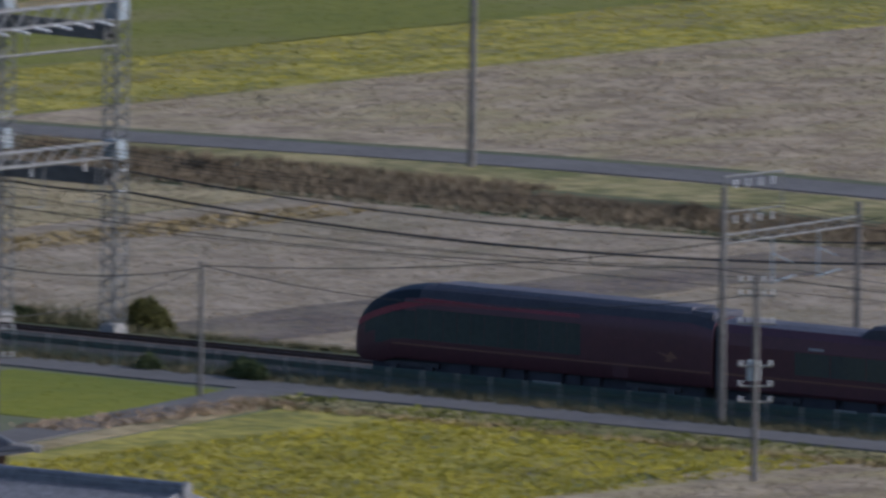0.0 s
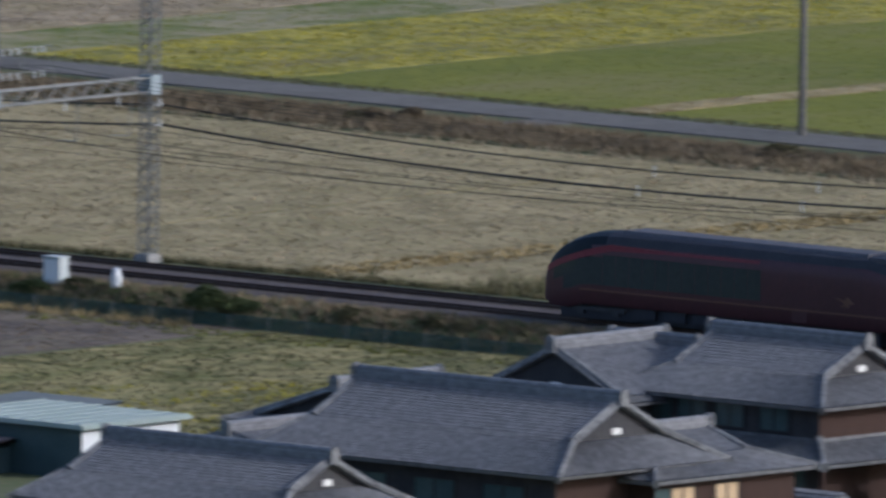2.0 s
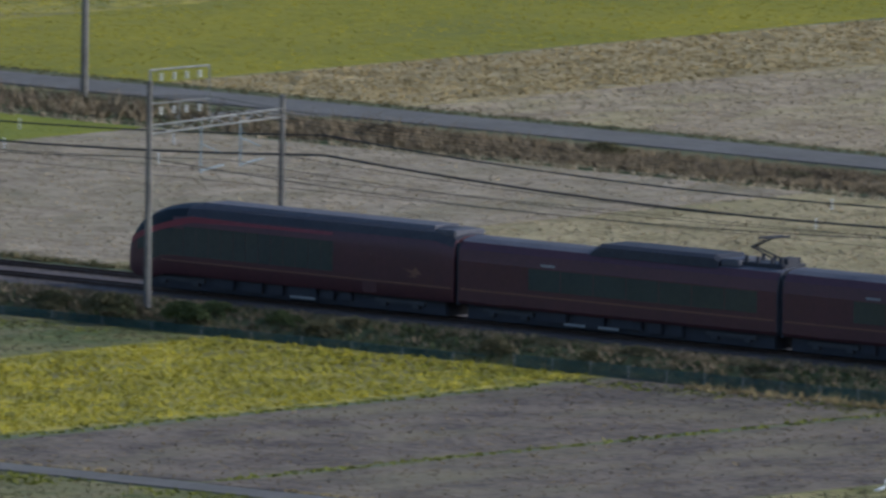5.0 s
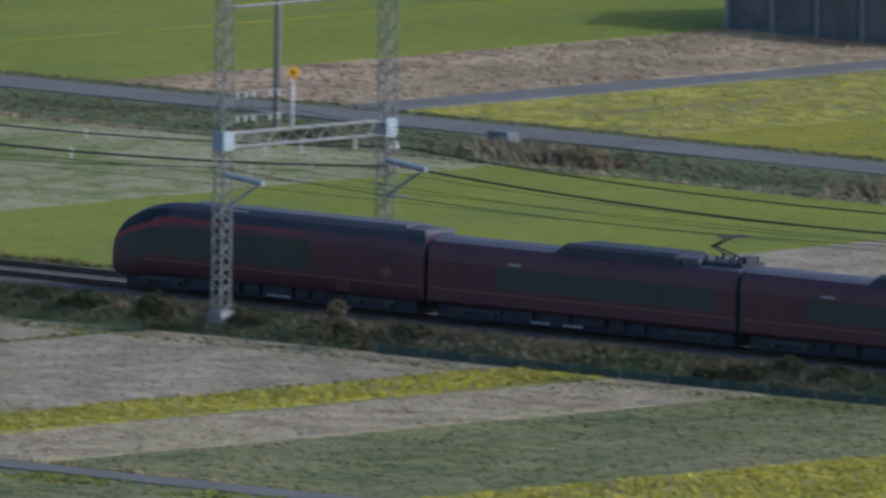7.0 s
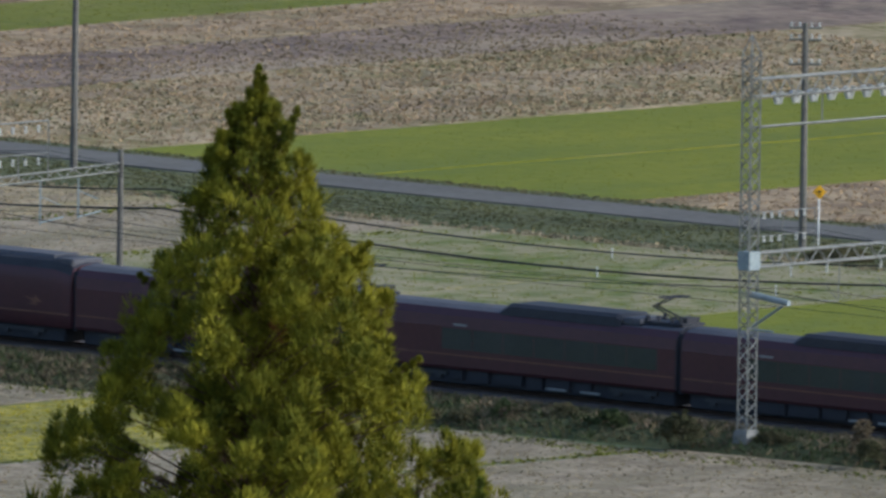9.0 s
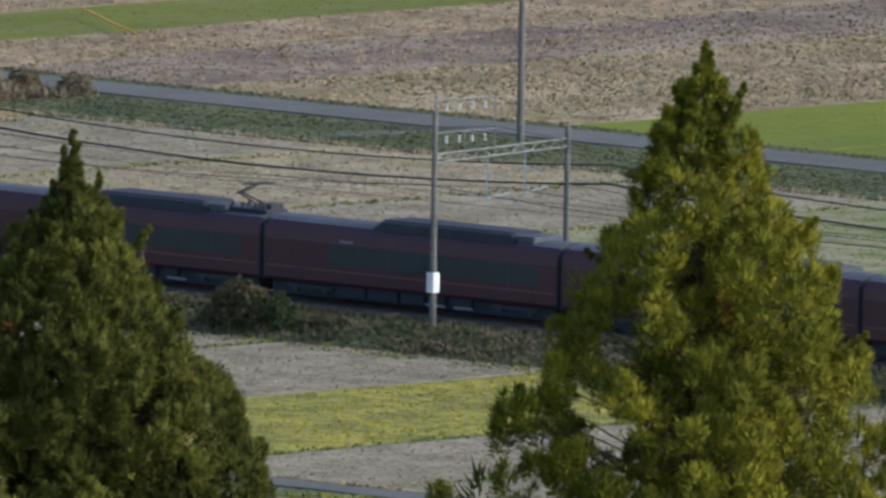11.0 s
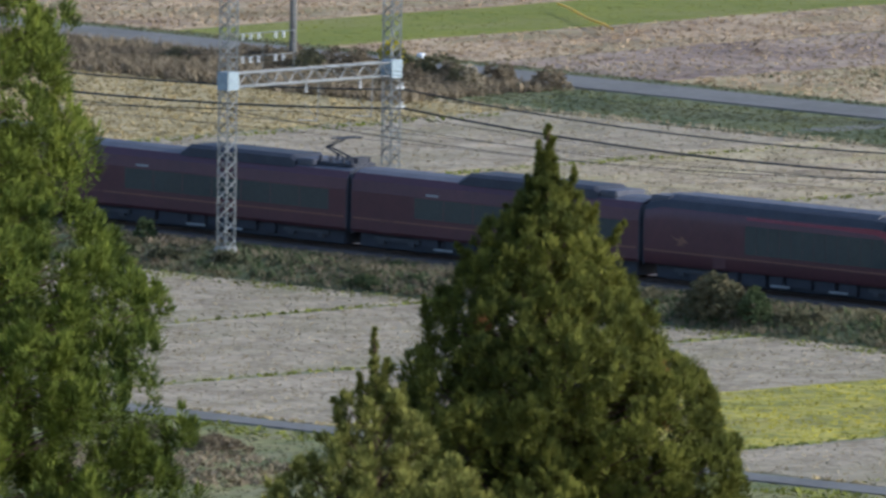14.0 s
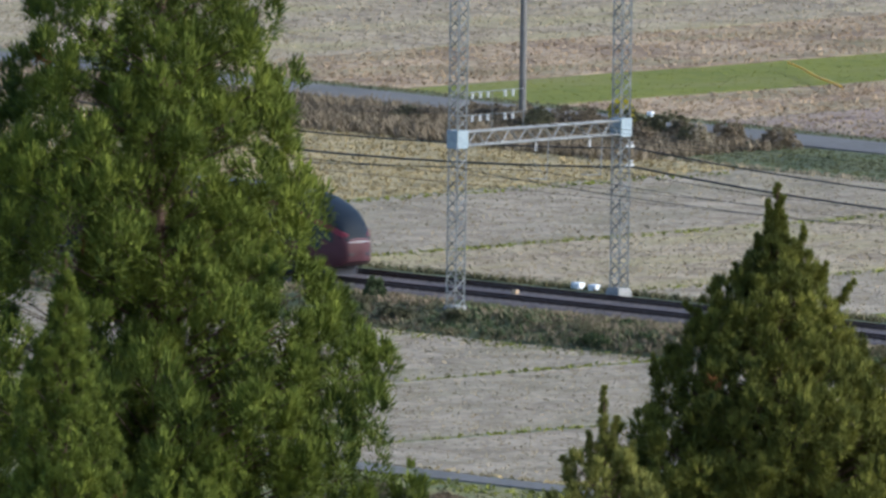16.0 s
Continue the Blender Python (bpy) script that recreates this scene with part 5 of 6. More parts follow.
bmesh.ops.translate(bm, verts=[v for v in ex["geom"] if isinstance(v, bmesh.types.BMVert)], vec=(0.02, -0.02, 0))
part("sign_plate", bm, M["yellow_paint"], sign)
bm = bmesh.new()
bar(bm, (0.07, -0.06, 2.5), (0.07, -0.06, 2.75), 0.04)
bar(bm, (-0.03, -0.15, 2.68), (0.17, 0.03, 2.68), 0.03)
part("symbol", bm, M["black_paint"], sign, "black road symbol")
bm = bmesh.new()
box(bm, -0.7, 0.7, -0.5, 0.5, 0, 0.55, 0.05)
tank = tagged(part("sluice_box", bm, M["barn_wall"]), "small blue-grey irrigation box beside the road", "box")
tank.matrix_basis = pose(-50.5, 77.6, 0.1)
for x, w in ((-126.0, 2.0), (78.6, 2.6), (39.3, 2.2), (-5.0, 4.5)):
    patch("ramp", x - w / 2, x + w / 2, 72.5, 79.9, M["asphalt"], "worn grey ramp from the farm road to a field", "ramp", lift=0.085, skew=0.6)
bm = bmesh.new()
box(bm, -0.22, 0.22, -0.15, 0.15, 0, 0.25, 0.06)
tagged(part("bale", bm, M["white_paint"]), "small white wrapped bundle on the verge", "bundle").matrix_basis = pose(-166.0, 83.8, 0.3)
cu = bpy.data.curves.new("hose", "CURVE")
cu.dimensions, cu.bevel_depth = "3D", 0.06
sp = cu.splines.new("POLY")
sp.points.add(8)
for k, p in enumerate(sp.points):
    t = k / 8
    p.co = (-183.4 + 12.5 * t, 111.5 - 8.5 * t, 0.42 + 0.04 * math.sin(t * 9), 1)
cu.materials.append(M["yellow_paint"])
tagged(new("hose", cu), "long yellow hose lying across a green field", "hose")


def egret(x, y):
    b = tagged(empty("egret", pose(x, y, 0.05, 0, 0, 40)), "white egret standing in a ploughed field", "bird")
    bm = bmesh.new()
    loft(bm, [[(xx, r * math.cos(a), z + r * math.sin(a) * 0.8) for a in [k * math.tau / 10 for k in range(10)]] for xx, r, z in ((-0.34, 0.02, 0.42), (-0.15, 0.11, 0.48), (0.05, 0.13, 0.55), (0.18, 0.05, 0.62))])
    part("body", bm, M["white_paint"], b)
    bm = bmesh.new()
    for p, q in (((0.15, 0, 0.6), (0.22, 0, 0.75)), ((0.22, 0, 0.75), (0.16, 0, 0.9)), ((0.16, 0, 0.9), (0.24, 0, 0.96))):
        bar(bm, p, q, 0.035, 6)
    part("neck", bm, M["white_paint"], b)
    bm = bmesh.new()
    bar(bm, (0.24, 0, 0.96), (0.42, 0, 0.94), 0.014, 6, 0.004)
    part("beak", bm, M["yellow_paint"], b)
    for s in (-0.05, 0.05):
        bm = bmesh.new()
        bar(bm, (0.0, s, 0.0), (0.0, s, 0.45), 0.012, 5)
        part("leg", bm, M["black_paint"], b)


egret(140.0, -39.7)


# ---- barn behind the far lane ----
def barn():
    b = tagged(empty("barn", pose(-79.0, 141.0, 0)), "long low slate-grey sheet-metal barn with a pale door", "barn")
    bm = bmesh.new()
    box(bm, -8.5, 8.5, -7, 7, 0, 3.6)
    part("wall", bm, M["barn_wall"], b)
    bm = bmesh.new()
    loft(bm, [[(xx, -7.6, 3.4), (xx, 0, 5.4), (xx, 7.6, 3.4), (xx, 7.6, 3.25), (xx, 0, 5.25), (xx, -7.6, 3.25)] for xx in (-9, 9)])
    part("roof", bm, M["train_roof"], b)
    for k in range(5):
        bm = bmesh.new()
        box(bm, -8.0 + k * 3.2, -5.6 + k * 3.2, -7.06, -7.0, 0.3, 2.9, 0.02)
        part("shutter", bm, M["pole"], b)
    for k in range(6):
        bm = bmesh.new()
        box(bm, -8.4 + k * 3.2, -8.15 + k * 3.2, -7.12, -6.98, 0, 3.3)
        part("pillar", bm, M["concrete"], b)
    bm = bmesh.new()
    box(bm, 8.5, 8.56, -6.8, 6.8, 0, 3.3)
    part("end_wall", bm, M["cabinet_grey"], b, "pale grey end wall")
    bm = bmesh.new()
    box(bm, 8.57, 8.63, -2.5, 0.2, 0, 2.6)
    part("door", bm, M["white_paint"], b, "white sliding door")


barn()


# ---- farmhouses ----
def tile_slope(bm, a, b, c, d, tile=0.27, course=0.25):
    """A tiled roof slope: eave a-b, upper edge d-c. Ribbed columns and stepped courses."""
    a, b, c, d = map(Vector, (a, b, c, d))
    nrm = (b - a).cross(d - a).normalized()
    if nrm.z < 0:
        nrm = -nrm
    n = max(2, round((b - a).length / tile))
    m = max(2, round(((d - a).length + (c - b).length) / 2 / course))
    rows = []
    for j in range(m):
        for f, lift in ((j / m, 0.05), ((j + 0.96) / m, 0.0)):
            p, q = a.lerp(d, f), b.lerp(c, f)
            rows.append([bm.verts.new(p.lerp(q, i / (2 * n)) + nrm * (lift + (0.085 if i % 2 else 0.0))) for i in range(2 * n + 1)])
    for r0, r1 in zip(rows, rows[1:]):
        for i in range(2 * n):
            bm.faces.new((r0[i], r0[i + 1], r1[i + 1], r1[i]))
    # underside, so that the roof has thickness
    vs = [bm.verts.new(p - nrm * 0.14) for p in (a, b, c, d)]
    bm.faces.new(vs[::-1])
    top = [rows[0][0], rows[0][-1], rows[-1][-1], rows[-1][0]]
    for k in range(4):
        bm.faces.new((vs[k], vs[(k + 1) % 4], top[(k + 1) % 4], top[k]))


def ridge_bar(house, p, q, w=0.22, h=0.42, mat="ridge", ends=True):
    p, q = Vector(p), Vector(q)
    bm = bmesh.new()
    d = (q - p).normalized()
    s = Vector((0, 0, 1)).cross(d).normalized()
    u = d.cross(s)
    prof = [(-w, -0.1), (-w, h * 0.45), (-w * 0.8, h * 0.5), (-w * 0.8, h * 0.8), (-w * 0.45, h), (w * 0.45, h), (w * 0.8, h * 0.8), (w * 0.8, h * 0.5), (w, h * 0.45), (w, -0.1)]
    loft(bm, [[c + s * x + u * z for x, z in prof] for c in (p, q)])
    part("ridge", bm, M[mat], house)
    if ends:
        for c, e in ((p, -1), (q, 1)):
            bm = bmesh.new()
            loft(bm, [[c + d * (e * 0.16 + dx) + s * x + u * z for x, z in ((-w * 1.15, -0.2), (-w * 1.15, h * 0.8), (-w * 0.5, h * 1.15), (w * 0.5, h * 1.15), (w * 1.15, h * 0.8), (w * 1.15, -0.2))] for dx in (-0.07, 0.07)])
            part("ridge_end", bm, M["ridge"], house, "ornamental ridge-end tile")


def window(house, face, x, y, z, w, h, mat="house_glass"):
    """A window in a wall; face: 'x' looks along +x, 'y' along -y."""
    bm = bmesh.new()
    if face == "x":
        box(bm, x, x + 0.05, y - w / 2, y + w / 2, z, z + h)
    else:
        box(bm, x - w / 2, x + w / 2, y - 0.05, y, z, z + h)
    pane = part("window", bm, M[mat], house)
    bm = bmesh.new()
    t = 0.06
    for k in (-1, 0, 1):
        if face == "x":
            box(bm, x + 0.04, x + 0.10, y + k * (w / 2) - t / 2, y + k * (w / 2) + t / 2, z, z + h)
        else:
            box(bm, x + k * (w / 2) - t / 2, x + k * (w / 2) + t / 2, y - 0.10, y - 0.04, z, z + h)
    for zz in (z - t, z + h):
        if face == "x":
            box(bm, x + 0.04, x + 0.11, y - w / 2 - t, y + w / 2 + t, zz, zz + t)
        else:
            box(bm, x - w / 2 - t, x + w / 2 + t, y - 0.11, y - 0.04, zz, zz + t)
    part("frame", bm, M["dark_wood"], pane)


def farmhouse(x0, x1, y0, y1, base, eave, ridge, inset, label, walls=("dark_wood", "brown_wood"), over=0.9, tile="tile", skirt=None, brk=0.45, axis="x"):
    """Hip-and-gable house; the ridge runs along x (axis 'y': turned a quarter)."""
    turn = axis == "y"
    hs = tagged(empty("farmhouse"), label, "house", "farmhouses beside the line")

    def P(x, y, z):
        return ((x0 + x1) / 2 - (y - (y0 + y1) / 2), (y0 + y1) / 2 + (x - (x0 + x1) / 2), z) if turn else (x, y, z)

    bm = bmesh.new()
    c = [P(x0, y0, base), P(x1, y1, base)]
    box(bm, *sorted((c[0][0], c[1][0])), *sorted((c[0][1], c[1][1])), base - 0.6, eave + 0.25)
    bm.normal_update()
    for f in bm.faces:
        f.material_index = 1 if f.normal.x > 0.5 else 0
    part("wall", bm, [M[walls[0]], M[walls[1]]], hs)
    ym = (y0 + y1) / 2
    ex0, ex1, ey0, ey1 = x0 - over, x1 + over, y0 - over, y1 + over
    gx0, gx1 = x0 + inset, x1 - inset
    zb = eave + (ridge - eave) * brk
    yb0, yb1 = ey0 + (ym - ey0) * brk, ey1 + (ym - ey1) * brk
    slopes = [((ex0, ey0, eave), (ex1, ey0, eave), (gx1, yb0, zb), (gx0, yb0, zb)), ((gx0, yb0, zb), (gx1, yb0, zb), (gx1, ym, ridge), (gx0, ym, ridge)),
              ((ex1, ey1, eave), (ex0, ey1, eave), (gx0, yb1, zb), (gx1, yb1, zb)), ((gx1, yb1, zb), (gx0, yb1, zb), (gx0, ym, ridge), (gx1, ym, ridge)),
              ((ex1, ey0, eave), (ex1, ey1, eave), (gx1 - 0.5, yb1, zb), (gx1 - 0.5, yb0, zb)), ((ex0, ey1, eave), (ex0, ey0, eave), (gx0 + 0.5, yb0, zb), (gx0 + 0.5, yb1, zb))]
    for q in slopes:
        bm = bmesh.new()
        tile_slope(bm, *[P(*p) for p in q])
        part("roof_slope", bm, M[tile], hs)
    ridge_bar(hs, P(gx0, ym, ridge), P(gx1, ym, ridge), 0.24, 0.5, "tile" if tile == "tile" else "dark_tile")
    for gx, ex, s in ((gx0, ex0, -1), (gx1, ex1, 1)):
        for yb, ey in ((yb0, ey0), (yb1, ey1)):
            ridge_bar(hs, P(gx - s * 0.15, yb, zb + 0.05), P(gx - s * 0.15, ym, ridge), 0.15, 0.18, "ridge", False)
            ridge_bar(hs, P(ex, ey, eave + 0.05), P(gx, yb, zb + 0.05), 0.11, 0.15, "ridge", True)
        bm = bmesh.new()
        loft(bm, [[P(gx - s * d, yb0 + 0.3, zb - 0.05), P(gx - s * d, yb1 - 0.3, zb - 0.05), P(gx - s * d, ym, ridge - 0.2)] for d in (0.45, 0.3)])
        bmesh.ops.recalc_face_normals(bm, faces=bm.faces[:])
        part("gable", bm, M["dark_wood"], hs, "dark triangular gable board")
        bm = bmesh.new()
        for yb in (yb0, yb1):
            bar(bm, P(gx + s * 0.05, yb, zb - 0.05), P(gx + s * 0.05, ym, ridge - 0.05), 0.08)
        part("bargeboard", bm, M["ridge"], hs, "pale bargeboard of the gable")
        bm = bmesh.new()
        box(bm, *[v for pr in zip(*[P(gx - s * 0.28, ym - 0.3, zb + 0.12), P(gx - s * 0.2, ym + 0.3, zb + 0.4)]) for v in sorted(pr)], 0.02)
        part("gable_crest", bm, M["plaster"], hs, "white plaster panel in the gable")
    if skirt:
        z0, z1, out = skirt
        for q in (((x0 - out, y0 - out, z0), (x1 + out, y0 - out, z0), (x1, y0, z1), (x0, y0, z1)), ((x1 + out, y0 - out, z0), (x1 + out, y1 + out, z0), (x1, y1, z1), (x1, y0, z1))):
            bm = bmesh.new()
            tile_slope(bm, *q)
            part("porch_roof", bm, M[tile], hs)
        ridge_bar(hs, (x1 + out, y0 - out, z0 + 0.05), (x1, y0, z1 + 0.05), 0.15, 0.22)
        ridge_bar(hs, (x1 + out, y1 + out, z0 + 0.05), (x1, y1, z1 + 0.05), 0.15, 0.22)
        ridge_bar(hs, (x0, y0, z1), (x1, y0, z1), 0.12, 0.16, "ridge", False)
        ridge_bar(hs, (x1, y0, z1), (x1, y1, z1), 0.12, 0.16, "ridge", False)
        for x, y in ((x1 + out - 0.3, y0 - out + 0.3), (x1 + out - 0.3, y1 + out - 0.4), (x1 + out - 0.3, (y0 + y1) / 2)):
            bm = bmesh.new()
            box(bm, x - 0.08, x + 0.08, y - 0.08, y + 0.08, base - 0.5, z0)
            part("porch_post", bm, M["brown_wood"], hs)
    return hs


def garden_wall():
    g = tagged(empty("garden_wall"), "white plaster garden wall under a tiled coping", "wall")
    bm = bmesh.new()
    box(bm, 208.6, 215.2, -59.75, -59.5, 0.6, 2.1, 0.02)
    part("wall_face", bm, M["plaster"], g)
    bm = bmesh.new()
    tile_slope(bm, (208.4, -60.1, 2.1), (215.4, -60.1, 2.1), (215.4, -59.62, 2.45), (208.4, -59.62, 2.45))
    part("coping", bm, M["tile"], g, "grey tiled coping")
    bm = bmesh.new()
    tile_slope(bm, (215.4, -59.14, 2.1), (208.4, -59.14, 2.1), (208.4, -59.62, 2.45), (215.4, -59.62, 2.45))
    part("coping", bm, M["tile"], g, "grey tiled coping")


h1 = farmhouse(200.2, 210.9, -56.0, -47.6, 1.0, 5.7, 8.1, 0.9, "two-storey farmhouse with grey tiled hip-and-gable roof", skirt=(3.3, 4.1, 1.9))
for x in (201.5, 203.5, 205.7, 208.3):
    window(h1, "y", x, -56.0, 4.45, 1.7, 1.25)
window(h1, "y", 209.3, -56.0, 1.9, 1.8, 1.3)
farmhouse(195.2, 200.1, -55.6, -48.0, 1.0, 5.3, 7.3, 0.1, "middle wing of the farmhouse with a lower tiled roof", brk=0.12, over=0.7, walls=("dark_wood", "dark_wood"))
h1w = farmhouse(193.7, 201.5, -58.6, -51.4, 1.0, 5.3, 7.5, 0.15, "farmhouse wing with a tiled gable and charred boards", axis="y", brk=0.12, walls=("dark_wood", "dark_wood"))
h2 = farmhouse(198.6, 214.5, -78.2, -68.8, 1.0, 4.5, 7.4, 0.3, "old farmhouse with large grey tiled roof and white gable ornament", over=1.1)
for x in (203.5, 207.5, 211.5):
    window(h2, "y", x, -78.2, 2.2, 2.4, 1.6)
h2w = farmhouse(207.4, 217.0, -72.3, -64.7, 1.0, 4.0, 5.6, 1.6, "single-storey house wing with grey tiled roof and cream shutters", over=0.7, walls=("brown_wood", "brown_wood"), axis="y")
for y, mt, w in ((-72.8, "house_glass", 1.0), (-71.4, "cream", 1.6), (-68.4, "cream", 1.6)):
    window(h2w, "x", 216.0, y, 2.55, w, 1.05, mt)
h3 = farmhouse(199.6, 213.2, -95.6, -87.4, 1.0, 3.6, 6.0, 0.3, "farmhouse with dark ridge and grey tiled roof")
farmhouse(187.4, 194.4, -67.0, -57.6, 0.6, 3.9, 5.7, 0.1, "small tiled barn with pale ridge", axis="y", brk=0.12, walls=("dark_wood", "dark_wood"))
farmhouse(188.6, 194.4, -75.4, -66.6, 0.6, 2.8, 4.3, 0.1, "low tiled outbuilding with pale ridge", axis="y", brk=0.12, walls=("dark_wood", "dark_wood"))
farmhouse(221.0, 228.0, -57.6, -48.8, 0.9, 2.7, 4.5, 0.05, "low house with blue-black tiled gable roof", axis="y", brk=0.08, tile="dark_tile", walls=("dark_wood", "brown_wood"))
farmhouse(240.0, 253.4, -71.0, -62.5, 0.9, 2.2, 3.8, 0.3, "low farmhouse with grey tiled roof and white gable")
garden_wall()


def shed_white():
    s = tagged(empty("storage_shed"), "flat-roofed shed with pale green roof and white end wall", "shed")
    bm = bmesh.new()
    box(bm, 171.8, 179.8, -70.2, -63.6, 0, 3.25)
    bm.normal_update()
    for f in bm.faces:
        f.material_index = 1 if f.normal.x > 0.5 else 0
    part("wall", bm, [M["teal_wall"], M["white_paint"]], s)
    bm = bmesh.new()
    loft(bm, [[(171.4, y, 3.28), (180.2, y, 3.28), (180.2, y, 3.48), (171.4, y, 3.48)] for y in (-70.6, -63.2)])
    part("roof", bm, M["pale_roof"], s)
    for k in range(9):
        bm = bmesh.new()
        box(bm, 171.5 + k * 1.05, 171.58 + k * 1.05, -70.6, -63.2, 3.485, 3.53)
        part("roof_seam", bm, M["pale_roof"], s)


def shed_rust(x0, x1, y0, y1, z0, z1, mat, label, wall="teal_wall"):
    s = tagged(empty("tin_shed"), label, "shed", "tin sheds")
    bm = bmesh.new()
    box(bm, x0 + 0.4, x1 - 0.4, y0 + 0.4, y1 - 0.4, 0, min(z0, z1) - 0.05)
    part("wall", bm, M[wall], s)
    bm = bmesh.new()
    n = int((x1 - x0) / 0.2)
    rows = [[(x0 + (x1 - x0) * k / n, y, z + (0.05 if k % 2 else 0)) for k in range(n + 1)] for y, z in ((y0, z0), (y1, z1))]
    loft(bm, rows + [[(x, y, z - 0.12) for x, y, z in r] for r in rows[::-1]], close=False, caps=False)
    part("roof", bm, M[mat], s)
    bm = bmesh.new()
    box(bm, x0 + 0.2, x1 - 0.2, y0 + 0.3, y0 + 0.36, z0 - 0.5, z0 - 0.14)
    part("fascia", bm, M["cream"], s)


shed_white()
shed_rust(166.9, 173.8, -73.8, -68.4, 2.6, 3.2, "rust_roof", "tin shed with a rusty red corrugated roof")
shed_rust(173.0, 176.0, -76.5, -68.9, 2.2, 2.6, "rust_roof", "low tin shed with rusty brown roof")
shed_rust(166.0, 172.0, -64.0, -58.5, 2.9, 3.1, "barn_wall", "low shed with slate-grey sheet roof")
bm = bmesh.new()
box(bm, -0.9, 0.9, -0.5, 0.5, 0, 0.7, 0.1)
tagged(part("tarpaulin", bm, M["blue_paint"]), "bright blue tarpaulin over a low stack", "tarpaulin").matrix_basis = pose(173.8, -80.5, 0.6)


# ---- gardens ----
def garden_tree(x, y, z, pads, label, mat, seed, trunk=0.12, category="tree"):
    t = tagged(empty("garden_tree"), label, category)
    bm = bmesh.new()
    top = max(p[2] for p in pads)
    bar(bm, (x, y, z - 0.3), (x + 0.15, y, z + top), trunk, 8, trunk * 0.35)
    for dx, dy, dz, r in pads:
        bar(bm, (x + 0.1, y, z + dz * 0.75), (x + dx, y + dy, z + dz), trunk * 0.4, 6, 0.02)
    part("trunk", bm, M["bark"], t)
    r_ = np.random.RandomState(seed)
    cs, rs = [], []
    for dx, dy, dz, r in pads:
        r = r * 1.25
        k = max(6, int(44 * r * r * 2))
        v = r_.normal(0, 1, (k, 3))
        v /= np.linalg.norm(v, axis=1, keepdims=True)
        cs.append(np.array([x + dx, y + dy, z + dz]) + v * r * np.array([0.8, 0.8, 0.42]))
        rs.append(r_.uniform(0.14, 0.26, k))
    tris = spray(r_, np.concatenate(cs), np.concatenate(rs), 26, np.zeros((sum(map(len, cs)), 3)), up=0.6, thin=0.22)
    ob = new("crown", mesh_from("crown", tris, 3, M[mat]))
    ob.parent = t
    return t


def pads(seed, n, spread, z0, z1, r):
    q = random.Random(seed)
    return [(q.uniform(-1, 1) * spread * (1.1 - 0.7 * k / n), q.uniform(-1, 1) * spread * (1.1 - 0.7 * k / n), z0 + (z1 - z0) * k / (n - 1), r * q.uniform(0.7, 1.2)) for k in range(n)]


garden_tree(201.8, -34.0, 1.0, pads(1, 10, 1.5, 0.9, 3.4, 0.75), "cloud-pruned dark green garden pine", "shrub", 61)
garden_tree(214.2, -52.0, 1.0, pads(2, 9, 1.0, 0.6, 3.2, 0.7), "rounded dark green garden pine", "shrub", 62)
garden_tree(215.6, -55.0, 1.0, pads(3, 7, 0.9, 0.5, 2.4, 0.6), "low bushy garden pine", "shrub", 63)
garden_tree(199.6, -25.2, 1.0, pads(4, 9, 1.1, 0.7, 2.9, 0.65), "dark garden tree with layered foliage", "shrub", 64)
garden_tree(199.9, -24.6, 1.0, [(0.3, 0.2, 3.5, 0.6), (-0.6, 0, 3.3, 0.5), (0.9, 0.3, 3.0, 0.45), (0.2, -0.2, 3.1, 0.6), (1.1, 0.2, 2.4, 0.4)], "garden tree crowned with bright yellow foliage", "yellow_leaf", 65)
garden_tree(201.6, -24.0, 1.0, pads(6, 9, 1.2, 0.4, 2.2, 0.7), "shrubby tree with russet autumn leaves", "brown_weed", 66)
garden_tree(194.5, -41.5, 1.0, [(-0.9, 0, 2.6, 0.55), (0.5, 0, 2.5, 0.55), (0.4, 0.2, 1.6, 0.6), (-0.4, 0.3, 1.8, 0.5)], "cloud-pruned garden shrub with flat green pads", "shrub", 67)
for i, (x, y, rx, h) in enumerate(((203.2, -22.4, 1.2, 2.2), (202.0, -23.4, 0.9, 1.4), (206.6, -29.0, 0.9, 0.9), (210.5, -42.0, 1.1, 1.2), (206.0, -44.0, 1.0, 1.1), (196, -36, 1.2, 1.3), (191, -33, 1.0, 0.9), (213.5, -45, 1.0, 1.1), (186, -24, 1.3, 1.6), (180, -20, 1.2, 1.2))):
    shrub(x, y, 1.0, rx, rx, h, M["shrub"], "round clipped dark green garden shrub", 400 + i, n=130)
field("dull", 174, 198, -46, -13)
field("bright", 199.5, 212.5, -26, -10.4, skew=-3.0)
field("weedy", 211, 262, -14.2, -10.0)
field("yellow", 222.5, 249, -48, -14.2, skew=-6.5)
field("tan", 249.3, 275, -48, -14.2, skew=-4)
patch("field", 220.6, 222.5, -48, -12.4, M["gold"], "strip of golden dead grass along the lane", skew=-7.6)
tufts("grass", 212.5, 216.0, -30, -12.4, 9, 0.25, 0.2, M["reed_blade"], "golden dead grass beside the side lane", seed=311)
tufts("grass", 212, 262, -13.5, -10, 6, 0.2, 0.2, M["grass_blade"], "green grass beside the lane", seed=312, clump=0.2)
tufts("grass", 148, 172, -56, -24, 3, 0.2, 0.15, M["yellow_blade"], "drifts of yellow-green weeds by the houses", seed=313, clump=0.25)
tufts("grass", 213, 262, -15.2, -13.6, 7, 0.25, 0.25, M["gold_blade"], "pale dry grass along the lane", seed=71)
patch("yard", 198.3, 205.2, -46, -23.3, M["tan"], "bare earth yard between houses", "yard", lift=0.035)
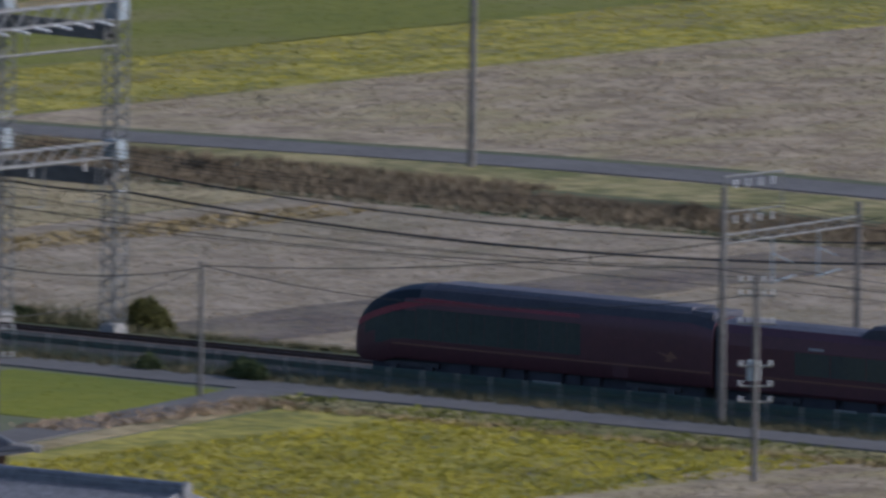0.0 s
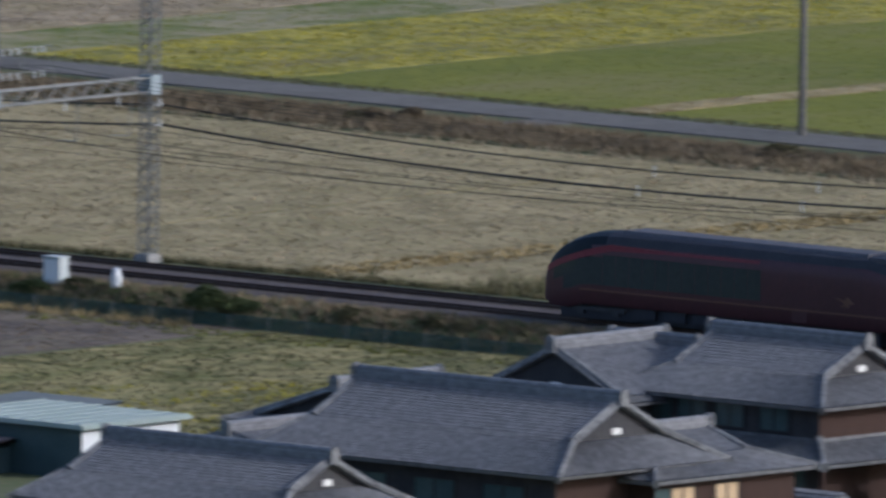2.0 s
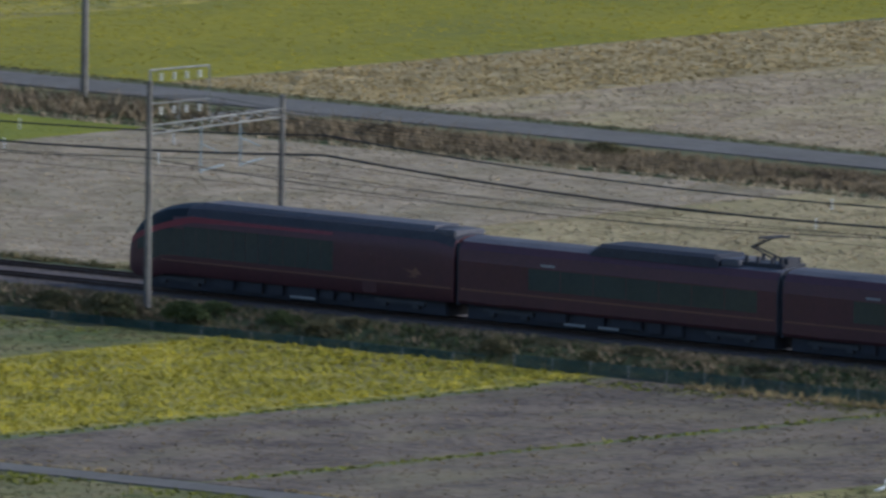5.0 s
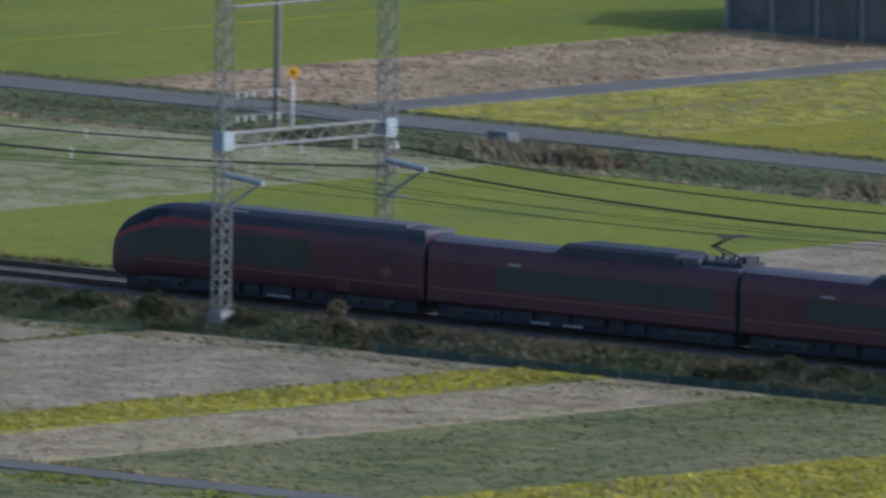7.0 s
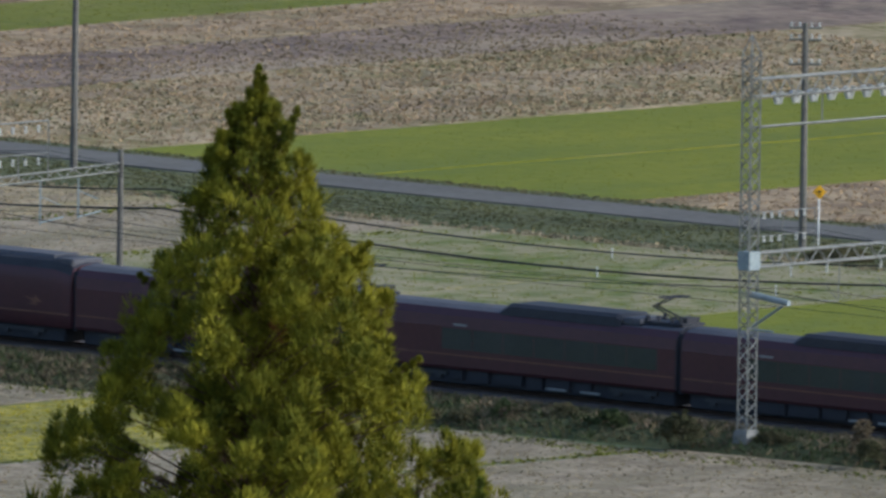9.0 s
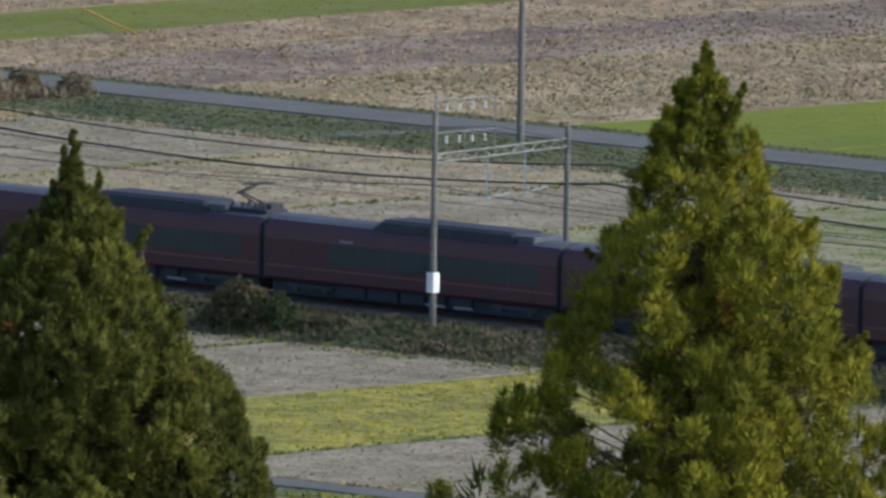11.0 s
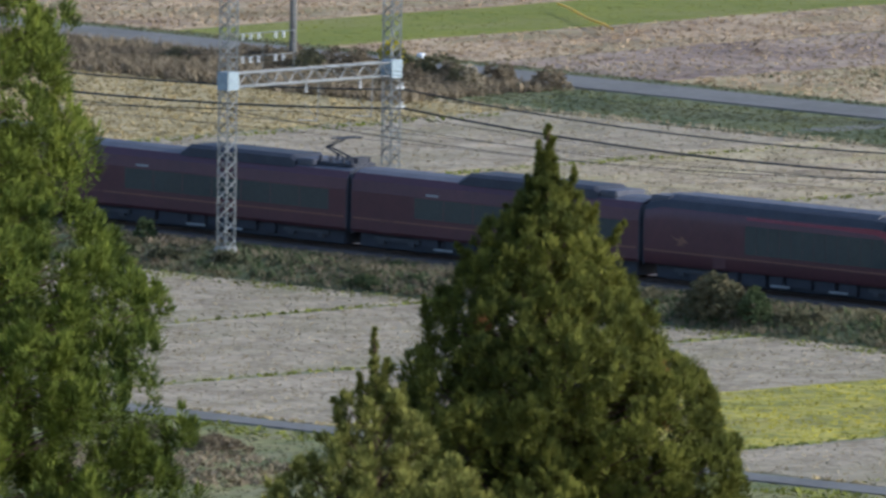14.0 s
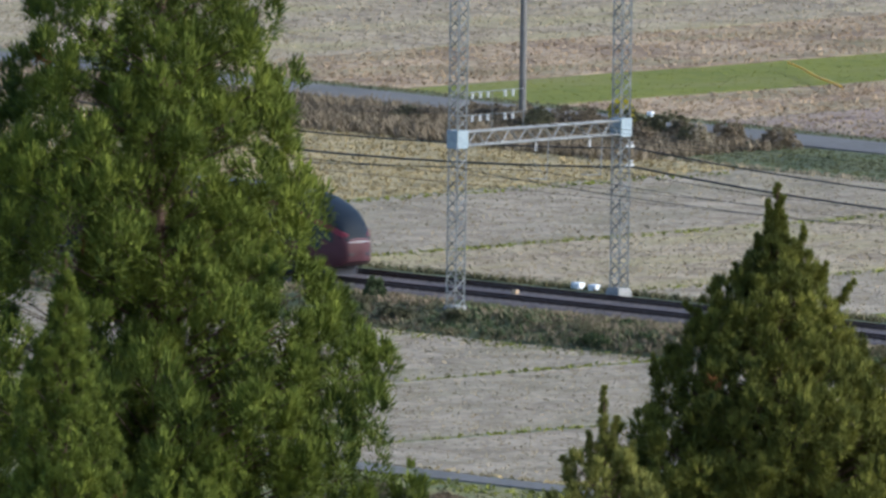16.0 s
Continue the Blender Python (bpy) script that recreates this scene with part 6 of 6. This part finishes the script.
for x, y, h in ((210.3, -13.6, 6.2), (214.3, -32.9, 5.6)):
    utility_pole(x, y, h, 1.0, arms=y < -20, r=0.13, label="slender grey concrete utility pole beside the lane")
p_t = utility_pole(250.6, -23.8, 9.2, 1.0, r=0.16, label="concrete utility pole with crossarms and a transformer")
for z in (5.2, 4.3, 3.6):
    bm = bmesh.new()
    bar(bm, (-0.55, -0.48, z), (0.55, 0.48, z), 0.05)
    part("crossarm", bm, M["steel"], p_t)
    for s_ in (-0.9, 0.9):
        bm = bmesh.new()
        insulator(bm, (s_ * 0.55, s_ * 0.48, z + 0.25), 2, 0.1)
        part("insulator", bm, M["porcelain"], p_t, "white porcelain insulator")
bm = bmesh.new()
bar(bm, (-0.35, 0.3, 4.5), (-0.35, 0.3, 5.4), 0.28, 12)
part("transformer", bm, M["cabinet_grey"], p_t, "grey cylindrical pole transformer")
for a, b, sag in (((210.3, -13.6, 7.0), (234.0, 6.0, 9.6), 0.9), ((210.3, -13.6, 6.9), (188.0, -6.0, 5.5), 0.7), ((214.3, -32.9, 6.3), (210.3, -13.6, 6.9), 0.5), ((250.6, -23.8, 9.4), (210.3, -13.6, 7.0), 1.2)):
    cu = bpy.data.curves.new("service_wire", "CURVE")
    cu.dimensions, cu.bevel_depth = "3D", 0.02
    sp = cu.splines.new("POLY")
    sp.points.add(12)
    for k, p in enumerate(sp.points):
        t = k / 12
        q = Vector(a).lerp(Vector(b), t)
        p.co = (q.x, q.y, q.z - sag * 4 * t * (1 - t), 1)
    cu.materials.append(M["wire"])
    tagged(new("service_wire", cu), "thin dark service wire between poles", "wire", "service wires")
rf = tagged(empty("guard_rail", pose(181.5, -11.6, 1.0)), "white pipe guard rail beside the lane", "guard rail")
for z in (0.55, 0.95):
    bm = bmesh.new()
    bar(bm, (0, -1.2, z), (0.3, 2.8, z), 0.04, 8)
    part("rail", bm, M["white_paint"], rf)
for y in (-1.2, 0.8, 2.8):
    bm = bmesh.new()
    bar(bm, (0.1, y, -0.3), (0.1, y, 0.95), 0.04, 8)
    part("post", bm, M["white_paint"], rf)


# ---- what moves ----
def motions():
    rows = [(0.0, 209.4), (0.5, 194.0), (1.0, 177.9), (1.5, 162.9), (2.0, 148.1), (2.5, 133.2), (3.0, 118.5), (3.5, 103.7), (5.8, 34.15), (6.0, 28.2), (6.5, 13.5),
            (7.0, -2.75), (7.5, -17.9), (8.0, -32.3), (8.5, -47.2), (9.0, -61.9), (9.5, -76.6), (10.0, -91.3), (10.2, -97.2), (12.3, -159.0), (12.5, -165.0), (13.0, -180.2),
            (13.5, -194.8), (14.0, -209.3), (14.5, -223.7), (15.0, -238.1), (15.5, -252.8), (16.0, -267.5)]
    walk(TRAIN, [(t, pose(x, 0, RAIL)) for t, x in rows])


motions()
